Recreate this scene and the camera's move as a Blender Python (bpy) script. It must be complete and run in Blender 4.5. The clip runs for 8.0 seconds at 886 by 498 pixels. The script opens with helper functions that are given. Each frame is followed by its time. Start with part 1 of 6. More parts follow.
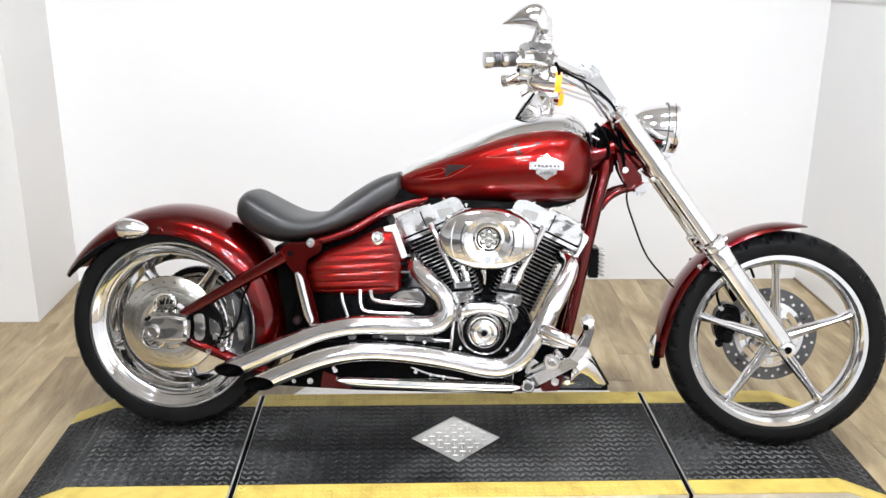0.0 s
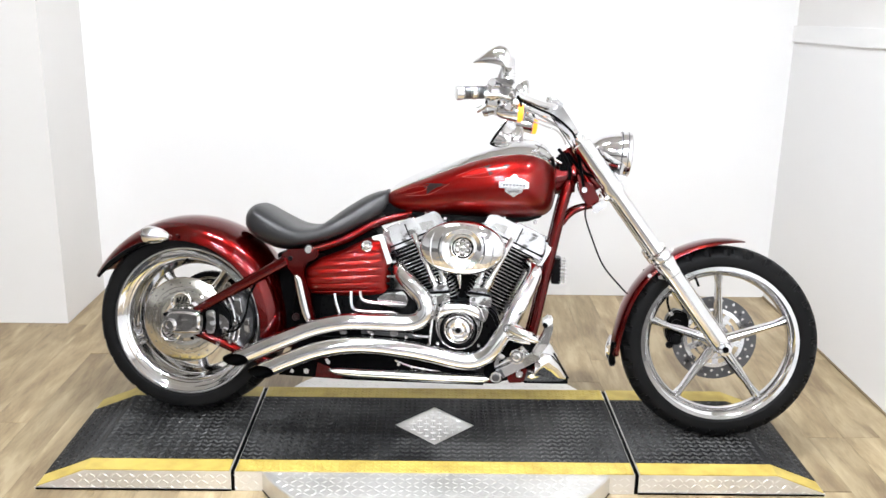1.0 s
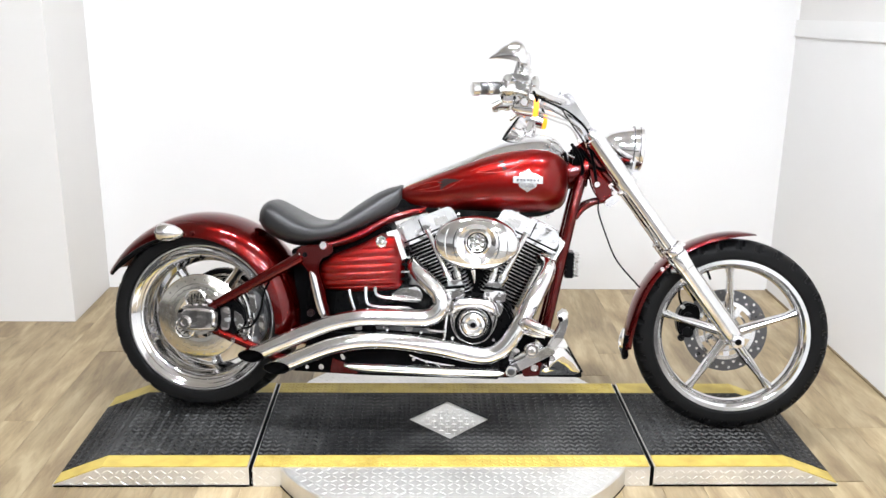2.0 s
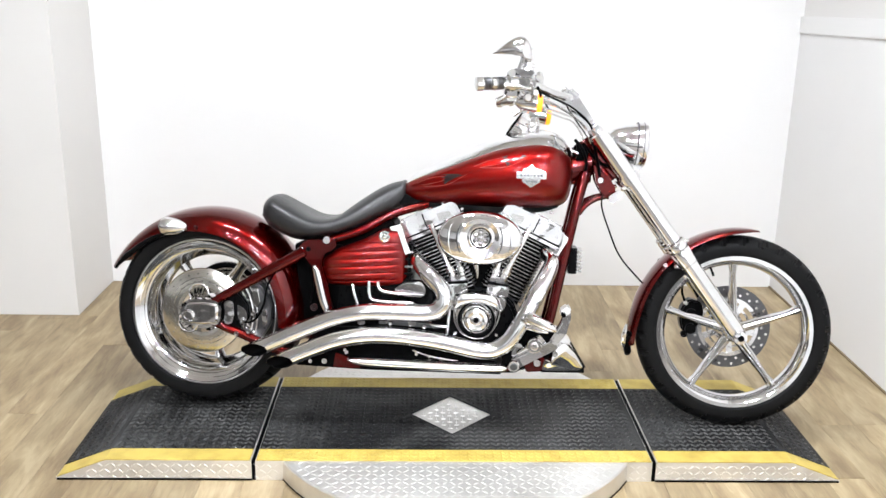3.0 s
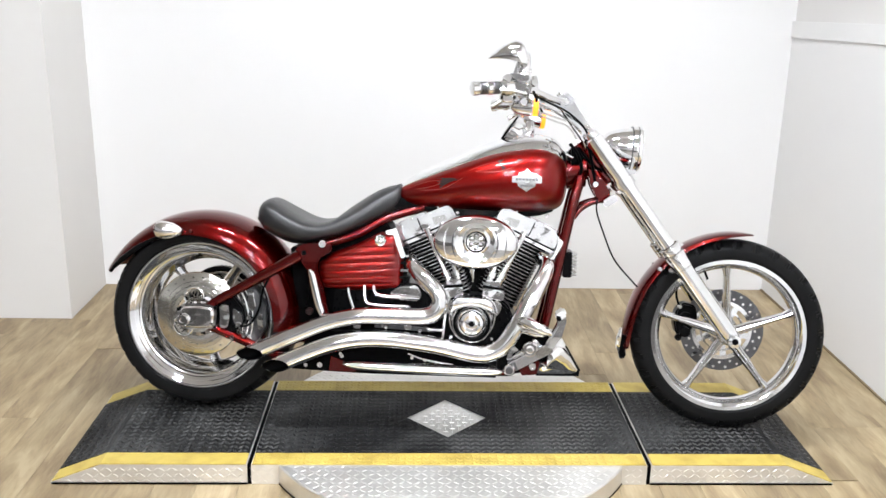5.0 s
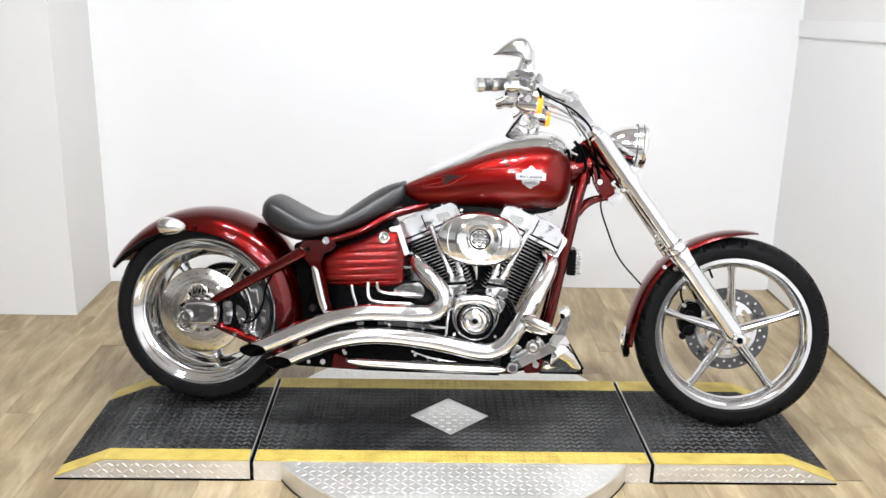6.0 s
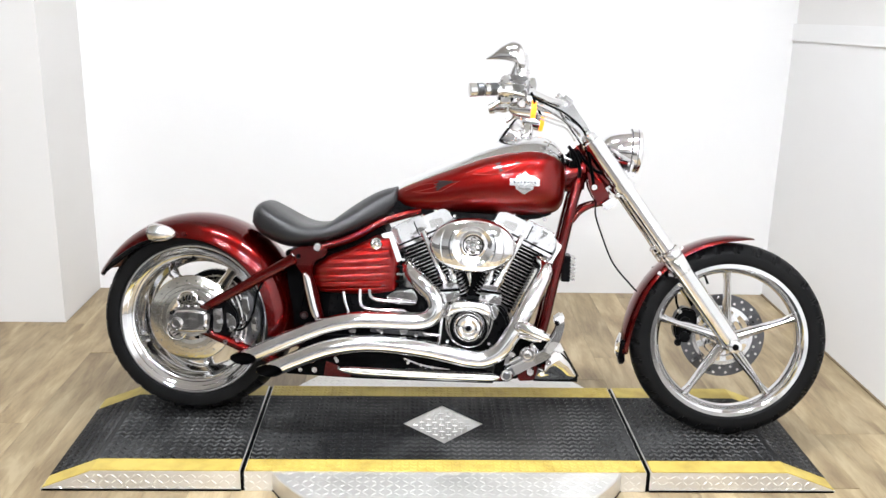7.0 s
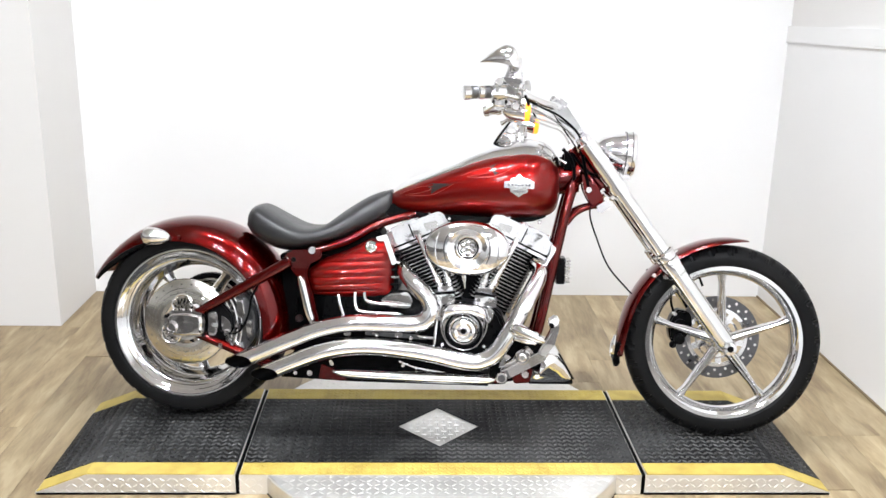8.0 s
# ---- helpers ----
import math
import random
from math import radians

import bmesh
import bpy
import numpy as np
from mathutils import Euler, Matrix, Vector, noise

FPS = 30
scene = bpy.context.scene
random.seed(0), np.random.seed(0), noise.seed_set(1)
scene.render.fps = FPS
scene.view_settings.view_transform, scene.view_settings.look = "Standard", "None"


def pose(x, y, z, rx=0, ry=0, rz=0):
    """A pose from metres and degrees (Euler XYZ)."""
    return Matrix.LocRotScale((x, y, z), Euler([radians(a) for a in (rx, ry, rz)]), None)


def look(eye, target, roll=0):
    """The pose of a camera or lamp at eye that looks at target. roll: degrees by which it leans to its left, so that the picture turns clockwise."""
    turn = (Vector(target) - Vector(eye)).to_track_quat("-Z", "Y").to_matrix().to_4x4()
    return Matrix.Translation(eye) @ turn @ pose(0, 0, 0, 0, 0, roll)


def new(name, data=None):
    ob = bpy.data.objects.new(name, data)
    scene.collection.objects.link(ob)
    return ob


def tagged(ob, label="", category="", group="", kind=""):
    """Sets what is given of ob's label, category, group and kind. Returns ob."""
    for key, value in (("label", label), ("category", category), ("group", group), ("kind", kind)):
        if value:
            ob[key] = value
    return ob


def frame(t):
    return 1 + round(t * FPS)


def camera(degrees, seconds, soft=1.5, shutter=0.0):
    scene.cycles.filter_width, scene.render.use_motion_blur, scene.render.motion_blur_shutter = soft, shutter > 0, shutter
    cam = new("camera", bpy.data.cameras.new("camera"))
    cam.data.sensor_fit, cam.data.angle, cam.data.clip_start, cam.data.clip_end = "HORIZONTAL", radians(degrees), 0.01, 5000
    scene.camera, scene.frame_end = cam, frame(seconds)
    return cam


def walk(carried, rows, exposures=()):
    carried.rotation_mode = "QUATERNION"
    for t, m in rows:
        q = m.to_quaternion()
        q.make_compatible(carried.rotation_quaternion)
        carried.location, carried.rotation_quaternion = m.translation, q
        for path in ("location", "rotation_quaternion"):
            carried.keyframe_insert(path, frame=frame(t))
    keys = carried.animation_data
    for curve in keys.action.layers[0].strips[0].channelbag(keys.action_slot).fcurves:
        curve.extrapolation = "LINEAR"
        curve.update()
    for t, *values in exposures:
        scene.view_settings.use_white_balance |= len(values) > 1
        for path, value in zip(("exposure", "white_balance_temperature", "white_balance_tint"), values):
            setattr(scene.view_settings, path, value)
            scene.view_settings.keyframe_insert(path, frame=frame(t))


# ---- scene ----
cam = camera(51.2, 8.0)
PATH = [
    (0, (-0.129, -2.442, 1.465), (-0.058, -0.542, 0.844), 0.50),
    (0.2, (-0.115, -2.517, 1.504), (-0.032, -0.625, 0.859), 1.20),
    (0.5, (-0.059, -2.663, 1.498), (0.031, -0.758, 0.896), 1.50),
    (0.7, (-0.036, -2.736, 1.528), (0.025, -0.819, 0.958), 0.50),
    (1, (-0.020, -2.823, 1.514), (0.010, -0.903, 0.955), 1.00),
    (1.2, (-0.040, -2.843, 1.541), (-0.019, -0.929, 0.958), 1.14),
    (1.5, (-0.078, -2.845, 1.526), (-0.034, -0.922, 0.978), 1.20),
    (1.7, (-0.091, -2.835, 1.514), (-0.036, -0.917, 0.949), 0.70),
    (2.8, (-0.111, -2.840, 1.519), (-0.059, -0.924, 0.949), 1.20),
    (3, (-0.103, -2.839, 1.513), (-0.055, -0.924, 0.937), 1.00),
    (3.5, (-0.108, -2.842, 1.510), (-0.062, -0.927, 0.935), 0.80),
    (4, (-0.111, -2.849, 1.510), (-0.047, -0.931, 0.948), 0.90),
    (4.5, (-0.113, -2.854, 1.515), (-0.043, -0.937, 0.950), 1.10),
    (4.7, (-0.121, -2.848, 1.518), (-0.052, -0.932, 0.952), 1.19),
    (5.8, (-0.120, -2.840, 1.521), (-0.050, -0.929, 0.936), 1.11),
    (6, (-0.111, -2.841, 1.506), (-0.056, -0.925, 0.937), 1.30),
    (6.5, (-0.115, -2.818, 1.510), (-0.052, -0.904, 0.932), 1.50),
    (7, (-0.110, -2.806, 1.506), (-0.040, -0.888, 0.944), 1.30),
    (7.5, (-0.105, -2.804, 1.507), (-0.031, -0.884, 0.952), 1.40),
    (8, (-0.101, -2.807, 1.508), (-0.026, -0.888, 0.951), 1.20),
]
EXPOSURES = [(0.0, 0.02), (1.0, 0.08), (3.5, 0.03), (4.5, -0.05), (6.0, -0.05), (6.5, 0.0), (8.0, 0.07)]
walk(cam, [(t, look(eye, target, roll)) for t, eye, target, roll in PATH], EXPOSURES)


# ---- light ----
world = bpy.data.worlds.new("world")
scene.world = world
world.use_nodes = True
world.node_tree.nodes["Background"].inputs[0].default_value = (1, 1, 1, 1)
world.node_tree.nodes["Background"].inputs[1].default_value = 0.02
LAMP = 348.0
ROOM = 3.3
BAND_TOP = 1.05


# ---- materials ----
def material(name, base, rough=0.5, metal=0.0, coat=0.0, coat_rough=0.03, vary=0.15, scale=20.0, bump=0.0, bump_scale=200.0, depth=0.002, rough_vary=0.1, spec=0.5,
             dark=None, dark_scale=3.0, dark_amount=0.5, bump_detail=4.0):
    """Principled surface with fine grain in colour and gloss, broad blotches of a second colour, and fine relief."""
    m = bpy.data.materials.new(name)
    m.use_nodes = True
    nt = m.node_tree
    b = nt.nodes["Principled BSDF"]
    co = nt.nodes.new("ShaderNodeTexCoord").outputs["Object"]
    fine = nt.nodes.new("ShaderNodeTexNoise")
    fine.inputs["Scale"].default_value = scale
    fine.inputs["Detail"].default_value = 6
    nt.links.new(co, fine.inputs["Vector"])
    ramp = nt.nodes.new("ShaderNodeMapRange")
    ramp.inputs[3].default_value, ramp.inputs[4].default_value = 1 - vary, 1 + vary
    nt.links.new(fine.outputs[0], ramp.inputs[0])
    mul = nt.nodes.new("ShaderNodeVectorMath")
    mul.operation = "SCALE"
    mul.inputs[0].default_value = base
    nt.links.new(ramp.outputs[0], mul.inputs["Scale"])
    colour = mul.outputs[0]
    if dark:
        broad = nt.nodes.new("ShaderNodeTexNoise")
        broad.inputs["Scale"].default_value, broad.inputs["Detail"].default_value = dark_scale, 5
        nt.links.new(co, broad.inputs["Vector"])
        cut = nt.nodes.new("ShaderNodeMapRange")
        cut.inputs[1].default_value, cut.inputs[2].default_value = 0.45, 0.7
        cut.inputs[4].default_value = dark_amount
        nt.links.new(broad.outputs[0], cut.inputs[0])
        mix = nt.nodes.new("ShaderNodeMix")
        mix.data_type = "RGBA"
        nt.links.new(cut.outputs[0], mix.inputs[0])
        nt.links.new(colour, mix.inputs[6])
        mix.inputs[7].default_value = (*dark, 1)
        colour = mix.outputs[2]
    nt.links.new(colour, b.inputs["Base Color"])
    gloss = nt.nodes.new("ShaderNodeMapRange")
    gloss.inputs[3].default_value, gloss.inputs[4].default_value = max(0.0, rough - rough_vary * rough), rough + rough_vary * rough
    nt.links.new(fine.outputs[0], gloss.inputs[0])
    nt.links.new(gloss.outputs[0], b.inputs["Roughness"])
    b.inputs["Metallic"].default_value = metal
    b.inputs["Coat Weight"].default_value = coat
    b.inputs["Coat Roughness"].default_value = coat_rough
    b.inputs["Specular IOR Level"].default_value = spec
    if bump:
        grain = nt.nodes.new("ShaderNodeTexNoise")
        grain.inputs["Scale"].default_value, grain.inputs["Detail"].default_value = bump_scale, bump_detail
        nt.links.new(co, grain.inputs["Vector"])
        bn = nt.nodes.new("ShaderNodeBump")
        bn.inputs["Strength"].default_value, bn.inputs["Distance"].default_value = bump, depth
        nt.links.new(grain.outputs[0], bn.inputs["Height"])
        nt.links.new(bn.outputs[0], b.inputs["Normal"])
    return m


def wood_material():
    """Laminate oak: grain drawn out along the plank, each plank of its own tone."""
    m = bpy.data.materials.new("oak_laminate")
    m.use_nodes = True
    nt = m.node_tree
    b = nt.nodes["Principled BSDF"]
    co = nt.nodes.new("ShaderNodeNewGeometry").outputs["Position"]
    rnd = nt.nodes.new("ShaderNodeObjectInfo").outputs["Random"]
    shift = nt.nodes.new("ShaderNodeVectorMath")
    shift.operation = "MULTIPLY_ADD"
    nt.links.new(co, shift.inputs[0])
    shift.inputs[1].default_value = (11, 2.4, 1)
    off = nt.nodes.new("ShaderNodeCombineXYZ")
    m7 = nt.nodes.new("ShaderNodeMath")
    m7.operation = "MULTIPLY"
    m7.inputs[1].default_value = 37.0
    nt.links.new(rnd, m7.inputs[0])
    nt.links.new(m7.outputs[0], off.inputs[2])
    nt.links.new(off.outputs[0], shift.inputs[2])
    streak = nt.nodes.new("ShaderNodeTexNoise")
    streak.inputs["Scale"].default_value, streak.inputs["Detail"].default_value, streak.inputs["Distortion"].default_value = 1.0, 10, 0.7
    nt.links.new(shift.outputs[0], streak.inputs["Vector"])
    ramp = nt.nodes.new("ShaderNodeValToRGB")
    e = ramp.color_ramp.elements
    e[0].position, e[0].color = 0.36, (0.19, 0.132, 0.07, 1)
    e[1].position, e[1].color = 0.64, (0.42, 0.33, 0.2, 1)
    mid = ramp.color_ramp.elements.new(0.5)
    mid.color = (0.3, 0.225, 0.125, 1)
    grain_at = nt.nodes.new("ShaderNodeVectorMath")
    grain_at.operation = "MULTIPLY"
    grain_at.inputs[1].default_value = (5.0, 3.2, 1.0)
    nt.links.new(shift.outputs[0], grain_at.inputs[0])
    grain = nt.nodes.new("ShaderNodeTexNoise")
    grain.inputs["Scale"].default_value, grain.inputs["Detail"].default_value, grain.inputs["Distortion"].default_value = 1.0, 5, 1.5
    nt.links.new(grain_at.outputs[0], grain.inputs["Vector"])
    both = nt.nodes.new("ShaderNodeMix")
    both.inputs[0].default_value = 0.25
    nt.links.new(streak.outputs[0], both.inputs[2])
    nt.links.new(grain.outputs[0], both.inputs[3])
    nt.links.new(both.outputs[0], ramp.inputs[0])
    tone = nt.nodes.new("ShaderNodeMapRange")
    tone.inputs[3].default_value, tone.inputs[4].default_value = 0.85, 1.12
    nt.links.new(rnd, tone.inputs[0])
    mul = nt.nodes.new("ShaderNodeVectorMath")
    mul.operation = "SCALE"
    nt.links.new(ramp.outputs[0], mul.inputs[0])
    nt.links.new(tone.outputs[0], mul.inputs["Scale"])
    nt.links.new(mul.outputs[0], b.inputs["Base Color"])
    b.inputs["Roughness"].default_value = 0.42
    bn = nt.nodes.new("ShaderNodeBump")
    bn.inputs["Strength"].default_value, bn.inputs["Distance"].default_value = 0.15, 0.002
    nt.links.new(streak.outputs[0], bn.inputs["Height"])
    nt.links.new(bn.outputs[0], b.inputs["Normal"])
    return m


def glowing(name, colour, strength):
    m = bpy.data.materials.new(name)
    m.use_nodes = True
    b = m.node_tree.nodes["Principled BSDF"]
    b.inputs["Base Color"].default_value = (*colour, 1)
    b.inputs["Emission Color"].default_value = (*colour, 1)
    b.inputs["Emission Strength"].default_value = strength
    return m


def glass(name, colour, rough=0.02):
    m = bpy.data.materials.new(name)
    m.use_nodes = True
    b = m.node_tree.nodes["Principled BSDF"]
    b.inputs["Base Color"].default_value = (*colour, 1)
    b.inputs["Roughness"].default_value = rough
    b.inputs["Transmission Weight"].default_value = 0.9
    b.inputs["IOR"].default_value = 1.45
    return m


CHROME = material("chrome", (0.88, 0.88, 0.89), 0.06, 1.0, vary=0.03, scale=30, rough_vary=0.4, bump=0.02, bump_scale=14)
RIM = material("bright_chrome_rim", (0.78, 0.78, 0.79), 0.07, 1.0, vary=0.05, scale=25, rough_vary=0.4, bump=0.12, bump_scale=26)
CAST = material("cast_chrome", (0.88, 0.88, 0.89), 0.07, 1.0, vary=0.04, scale=30, rough_vary=0.4, bump=0.5, bump_scale=16, depth=0.008, bump_detail=1.0)
DISC = material("tarnished_disc_steel", (0.62, 0.6, 0.55), 0.16, 1.0, vary=0.08, scale=40, rough_vary=0.4, bump=0.2, bump_scale=20)
POLISHED = material("polished_alloy", (0.78, 0.78, 0.79), 0.13, 1.0, vary=0.06, scale=40, rough_vary=0.3)
DULL = material("dark_steel", (0.12, 0.12, 0.125), 0.3, 1.0, vary=0.08, scale=60, rough_vary=0.3)
STEEL = material("brushed_steel", (0.66, 0.65, 0.63), 0.2, 1.0, vary=0.08, scale=60, rough_vary=0.3)
RED = material("candy_red_paint", (0.205, 0.0038, 0.003), 0.34, 0.9, coat=1.0, coat_rough=0.012, vary=0.08, scale=400, rough_vary=0.1)
# Darker copy of the candy red, for fenders, frame and swingarm.
DEEP = material("darker_candy_red", (0.09, 0.0016, 0.0014), 0.25, 0.9, coat=1.0, coat_rough=0.012, vary=0.08, scale=400, rough_vary=0.1)
for paint in (RED, DEEP):
    paint.node_tree.nodes["Principled BSDF"].inputs["Coat IOR"].default_value = 1.4
    paint.node_tree.nodes["Principled BSDF"].inputs["Specular Tint"].default_value = (0.55, 0.04, 0.04, 1)
FLAME = material("dark_red_flame_paint", (0.009, 0.0015, 0.0015), 0.3, 0.0, coat=0.35, coat_rough=0.02, vary=0.05, scale=300)
PINLINE = material("bright_red_pinstripe", (0.32, 0.02, 0.015), 0.3, 0.2, coat=0.4, vary=0.05)
BLACK = material("black_enamel", (0.002, 0.002, 0.0023), 0.28, 0.0, vary=0.2, scale=80, spec=0.07)
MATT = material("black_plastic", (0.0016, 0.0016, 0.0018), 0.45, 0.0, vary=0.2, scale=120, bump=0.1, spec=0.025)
LEATHER = material("black_leather", (0.014, 0.014, 0.0148), 0.33, 0.0, spec=0.5, vary=0.2, scale=90, bump=0.35, bump_scale=420, rough_vary=0.15)
RUBBER = material("tyre_rubber", (0.0045, 0.0045, 0.0048), 0.45, 0.0, spec=0.1, vary=0.2, scale=40, bump=0.15, bump_scale=300, dark=(0.011, 0.0105, 0.01), dark_scale=6, dark_amount=0.4)
# Darker copy of the mat rubber; shade between lugs is in its colour.
GROUND = material("shaded_mat_ground", (0.009, 0.009, 0.0092), 0.5, 0.0, spec=0.15, vary=0.2, scale=60, bump=0.2, bump_scale=250, dark=(0.05, 0.05, 0.049), dark_scale=4.5, dark_amount=0.8)
MAT = material("ribbed_rubber_mat", (0.009, 0.009, 0.0094), 0.36, 0.0, spec=0.31, vary=0.35, scale=25, bump=0.2, bump_scale=250, dark=(0.088, 0.087, 0.085), dark_scale=3.5, dark_amount=0.9)
YELLOW = material("yellow_safety_tape", (0.5, 0.38, 0.085), 0.5, 0.0, vary=0.08, scale=30, dark=(0.3, 0.2, 0.03), dark_scale=14, dark_amount=0.6)
PLATE = material("aluminium_tread_plate", (0.78, 0.765, 0.735), 0.41, 0.8, vary=0.1, scale=30, rough_vary=0.25, dark=(0.52, 0.5, 0.465), dark_scale=5, dark_amount=0.5)
LUG = material("worn_bright_aluminium", (0.8, 0.795, 0.78), 0.42, 0.9, vary=0.05)
SILVER = material("bright_silver_emblem", (0.72, 0.72, 0.72), 0.24, 0.9, vary=0.06, scale=120, bump=0.3, bump_scale=160)
PAINT = material("white_wall_paint", (0.725, 0.716, 0.706), 0.6, 0.0, vary=0.015, scale=3, bump=0.05, bump_scale=120)
GREIGE = material("beige_wall_paint", (0.665, 0.648, 0.626), 0.6, 0.0, vary=0.02, scale=3, bump=0.05, bump_scale=120)
SHOWROOM = material("pale_showroom_wall", (0.5, 0.495, 0.485), 0.7, 0.0, vary=0.03, scale=3)
# For unseen wall bands, added so the chrome has something dark to reflect.
DARK_BAND = material("dark_brown_reflection_band", (0.1, 0.093, 0.086), 0.6, 0.0, vary=0.1, scale=3)
CEILING = material("ceiling_paint", (0.66, 0.65, 0.635), 0.8, 0.0, vary=0.02, scale=3)
UNSEEN_FLOOR = material("grey_brown_floor", (0.135, 0.12, 0.102), 0.45, 0.0, vary=0.25, scale=3, dark=(0.09, 0.08, 0.067), dark_scale=1.2)
JOINT = material("dark_floor_joint", (0.2, 0.15, 0.09), 0.7, 0.0)
OAK = wood_material()
TUBE = glowing("lamp_tube", (0.955, 1.0, 1.07), LAMP)
AMBER = glowing("lit_amber_lens", (1.0, 0.3, 0.015), 1.45)
FROST = glass("ribbed_headlight_glass", (1.0, 1.0, 1.0), 0.35)
CLEAR = glass("clear_lens", (0.97, 0.97, 0.97))


# ---- mesh tools ----
def part(name, bm, mat, parent=None, label="", sharp=38):
    bmesh.ops.recalc_face_normals(bm, faces=bm.faces)
    me = bpy.data.meshes.new(name)
    bm.to_mesh(me)
    bm.free()
    me.materials.append(mat)
    me.polygons.foreach_set("use_smooth", [True] * len(me.polygons))
    me.set_sharp_from_angle(angle=radians(sharp))
    ob = new(name, me)
    if parent:
        ob.parent = parent
    return tagged(ob, label)


def joined(name, verts, faces, mat, parent=None, label=""):
    me = bpy.data.meshes.new(name)
    me.from_pydata(verts, [], faces)
    me.materials.append(mat)
    ob = new(name, me)
    if parent:
        ob.parent = parent
    return tagged(ob, label)


def spline(pts, n):
    """n points at even parameter steps on a Catmull-Rom curve through pts (any dimension)."""
    p = np.array(pts, float)
    p = np.vstack([2 * p[0] - p[1], p, 2 * p[-1] - p[-2]])
    out = []
    for u in np.linspace(0, len(p) - 3 - 1e-9, n):
        i = int(u)
        f = u - i
        a, b, c, d = p[i:i + 4]
        out.append(0.5 * (2 * b + (c - a) * f + (2 * a - 5 * b + 4 * c - d) * f * f + (3 * b - a - 3 * c + d) * f ** 3))
    return np.array(out)


def loft(bm, rings, closed=True, caps=True):
    vs = [[bm.verts.new(p) for p in r] for r in rings]
    n = len(vs[0])
    for a, b in zip(vs, vs[1:]):
        for i in range(n if closed else n - 1):
            j = (i + 1) % n
            bm.faces.new((a[i], a[j], b[j], b[i]))
    if caps and closed:
        bm.faces.new(vs[0])
        bm.faces.new(vs[-1][::-1])
    return vs


def sweep(bm, pts, r, seg=14, n=0, caps=True, slash=0.0):
    """A round tube along pts; r: a radius, or one for each point. slash: how far the far side runs on at its end (a slanted cut)."""
    rs = [r] * len(pts) if isinstance(r, (int, float)) else list(r)
    data = np.array([(*p, q) for p, q in zip(pts, rs)], float)
    if n:
        data = spline(data, n)
    p = data[:, :3]
    tan = np.gradient(p, axis=0)
    gaps = np.linalg.norm(np.diff(p, axis=0), axis=1)
    run = np.append(np.cumsum(gaps[::-1])[::-1], 0.0)
    rings = []
    up = None
    for i in range(len(p)):
        t = Vector(tan[i]).normalized()
        if up is None:
            up = t.orthogonal().normalized()
        up = (up - t * up.dot(t)).normalized()
        side = t.cross(up)
        ring = []
        for k in range(seg):
            a = 2 * math.pi * k / seg
            d = up * math.cos(a) + side * math.sin(a)
            v = Vector(p[i]) + d * data[i, 3]
            if slash:
                near_end = max(0.0, 1 - run[i] / 0.16)
                v += t * slash * near_end * (d.y * 0.85 + d.z * 0.4)
            ring.append(v)
        rings.append(ring)
    return loft(bm, rings, True, caps)


def turned(bm, profile, origin, axis=(0, 1, 0), seg=48, wobble=None, closed=False):
    """Turn a profile of (radius, height) round an axis through origin."""
    q = Vector((0, 0, 1)).rotation_difference(Vector(axis).normalized())
    prof = list(profile) + ([profile[0]] if closed else [])
    rings = []
    for j, (r, h) in enumerate(prof):
        ring = []
        for k in range(seg):
            a = 2 * math.pi * k / seg
            rr = r + (wobble(j, k) if wobble else 0)
            ring.append(Vector(origin) + q @ Vector((rr * math.cos(a), rr * math.sin(a), h)))
        rings.append(ring)
    loft(bm, rings, True, not closed)
    bmesh.ops.remove_doubles(bm, verts=bm.verts, dist=1e-5)


def bevelled(bm, w, seg=2, angle=30):
    if w:
        edges = [e for e in bm.edges if len(e.link_faces) == 2 and e.calc_face_angle() > radians(angle)]
        bmesh.ops.bevel(bm, geom=edges, offset=w, segments=seg, affect="EDGES", clamp_overlap=True)


def prism(bm, poly, y0, y1, bevel=0.004, seg=2, shrink=1.0):
    """A plate: a polygon in x, z, drawn out from y0 to y1; shrink: the size of its y0 face."""
    c = np.mean(np.array(poly), axis=0)
    lo = [(c[0] + (x - c[0]) * shrink, y0, c[1] + (z - c[1]) * shrink) for x, z in poly]
    loft(bm, [lo, [(x, y1, z) for x, z in poly]])
    bmesh.ops.recalc_face_normals(bm, faces=bm.faces)
    bevelled(bm, bevel, seg)


def block(bm, c, s, turn=None, bevel=0.003, seg=2):
    made = bmesh.ops.create_cube(bm, size=1.0)["verts"]
    for v in made:
        v.co = Vector((v.co.x * s[0], v.co.y * s[1], v.co.z * s[2]))
    if bevel:
        es = list({e for v in made for e in v.link_edges})
        made = [v for v in bmesh.ops.bevel(bm, geom=es, offset=bevel, segments=seg, affect="EDGES", clamp_overlap=True)["verts"]]
    for v in {v for v in made}:
        v.co = (turn @ v.co if turn else v.co) + Vector(c)


def beam(bm, a, b, w, h, bevel=0.003, w2=None, h2=None):
    """A bar of rectangular section from a to b: w across (sideways), h high."""
    a, b = Vector(a), Vector(b)
    t = (b - a).normalized()
    side = t.cross(Vector((0, 0, 1))) if abs(t.z) < 0.98 else Vector((0, 1, 0))
    side.normalize()
    up = side.cross(t)
    rings = []
    for p, ww, hh in ((a, w, h), (b, w2 or w, h2 or h)):
        rings.append([p + side * sx * ww / 2 + up * sz * hh / 2 for sx, sz in ((-1, -1), (1, -1), (1, 1), (-1, 1))])
    loft(bm, rings)
    bmesh.ops.recalc_face_normals(bm, faces=bm.faces)
    bevelled(bm, bevel)


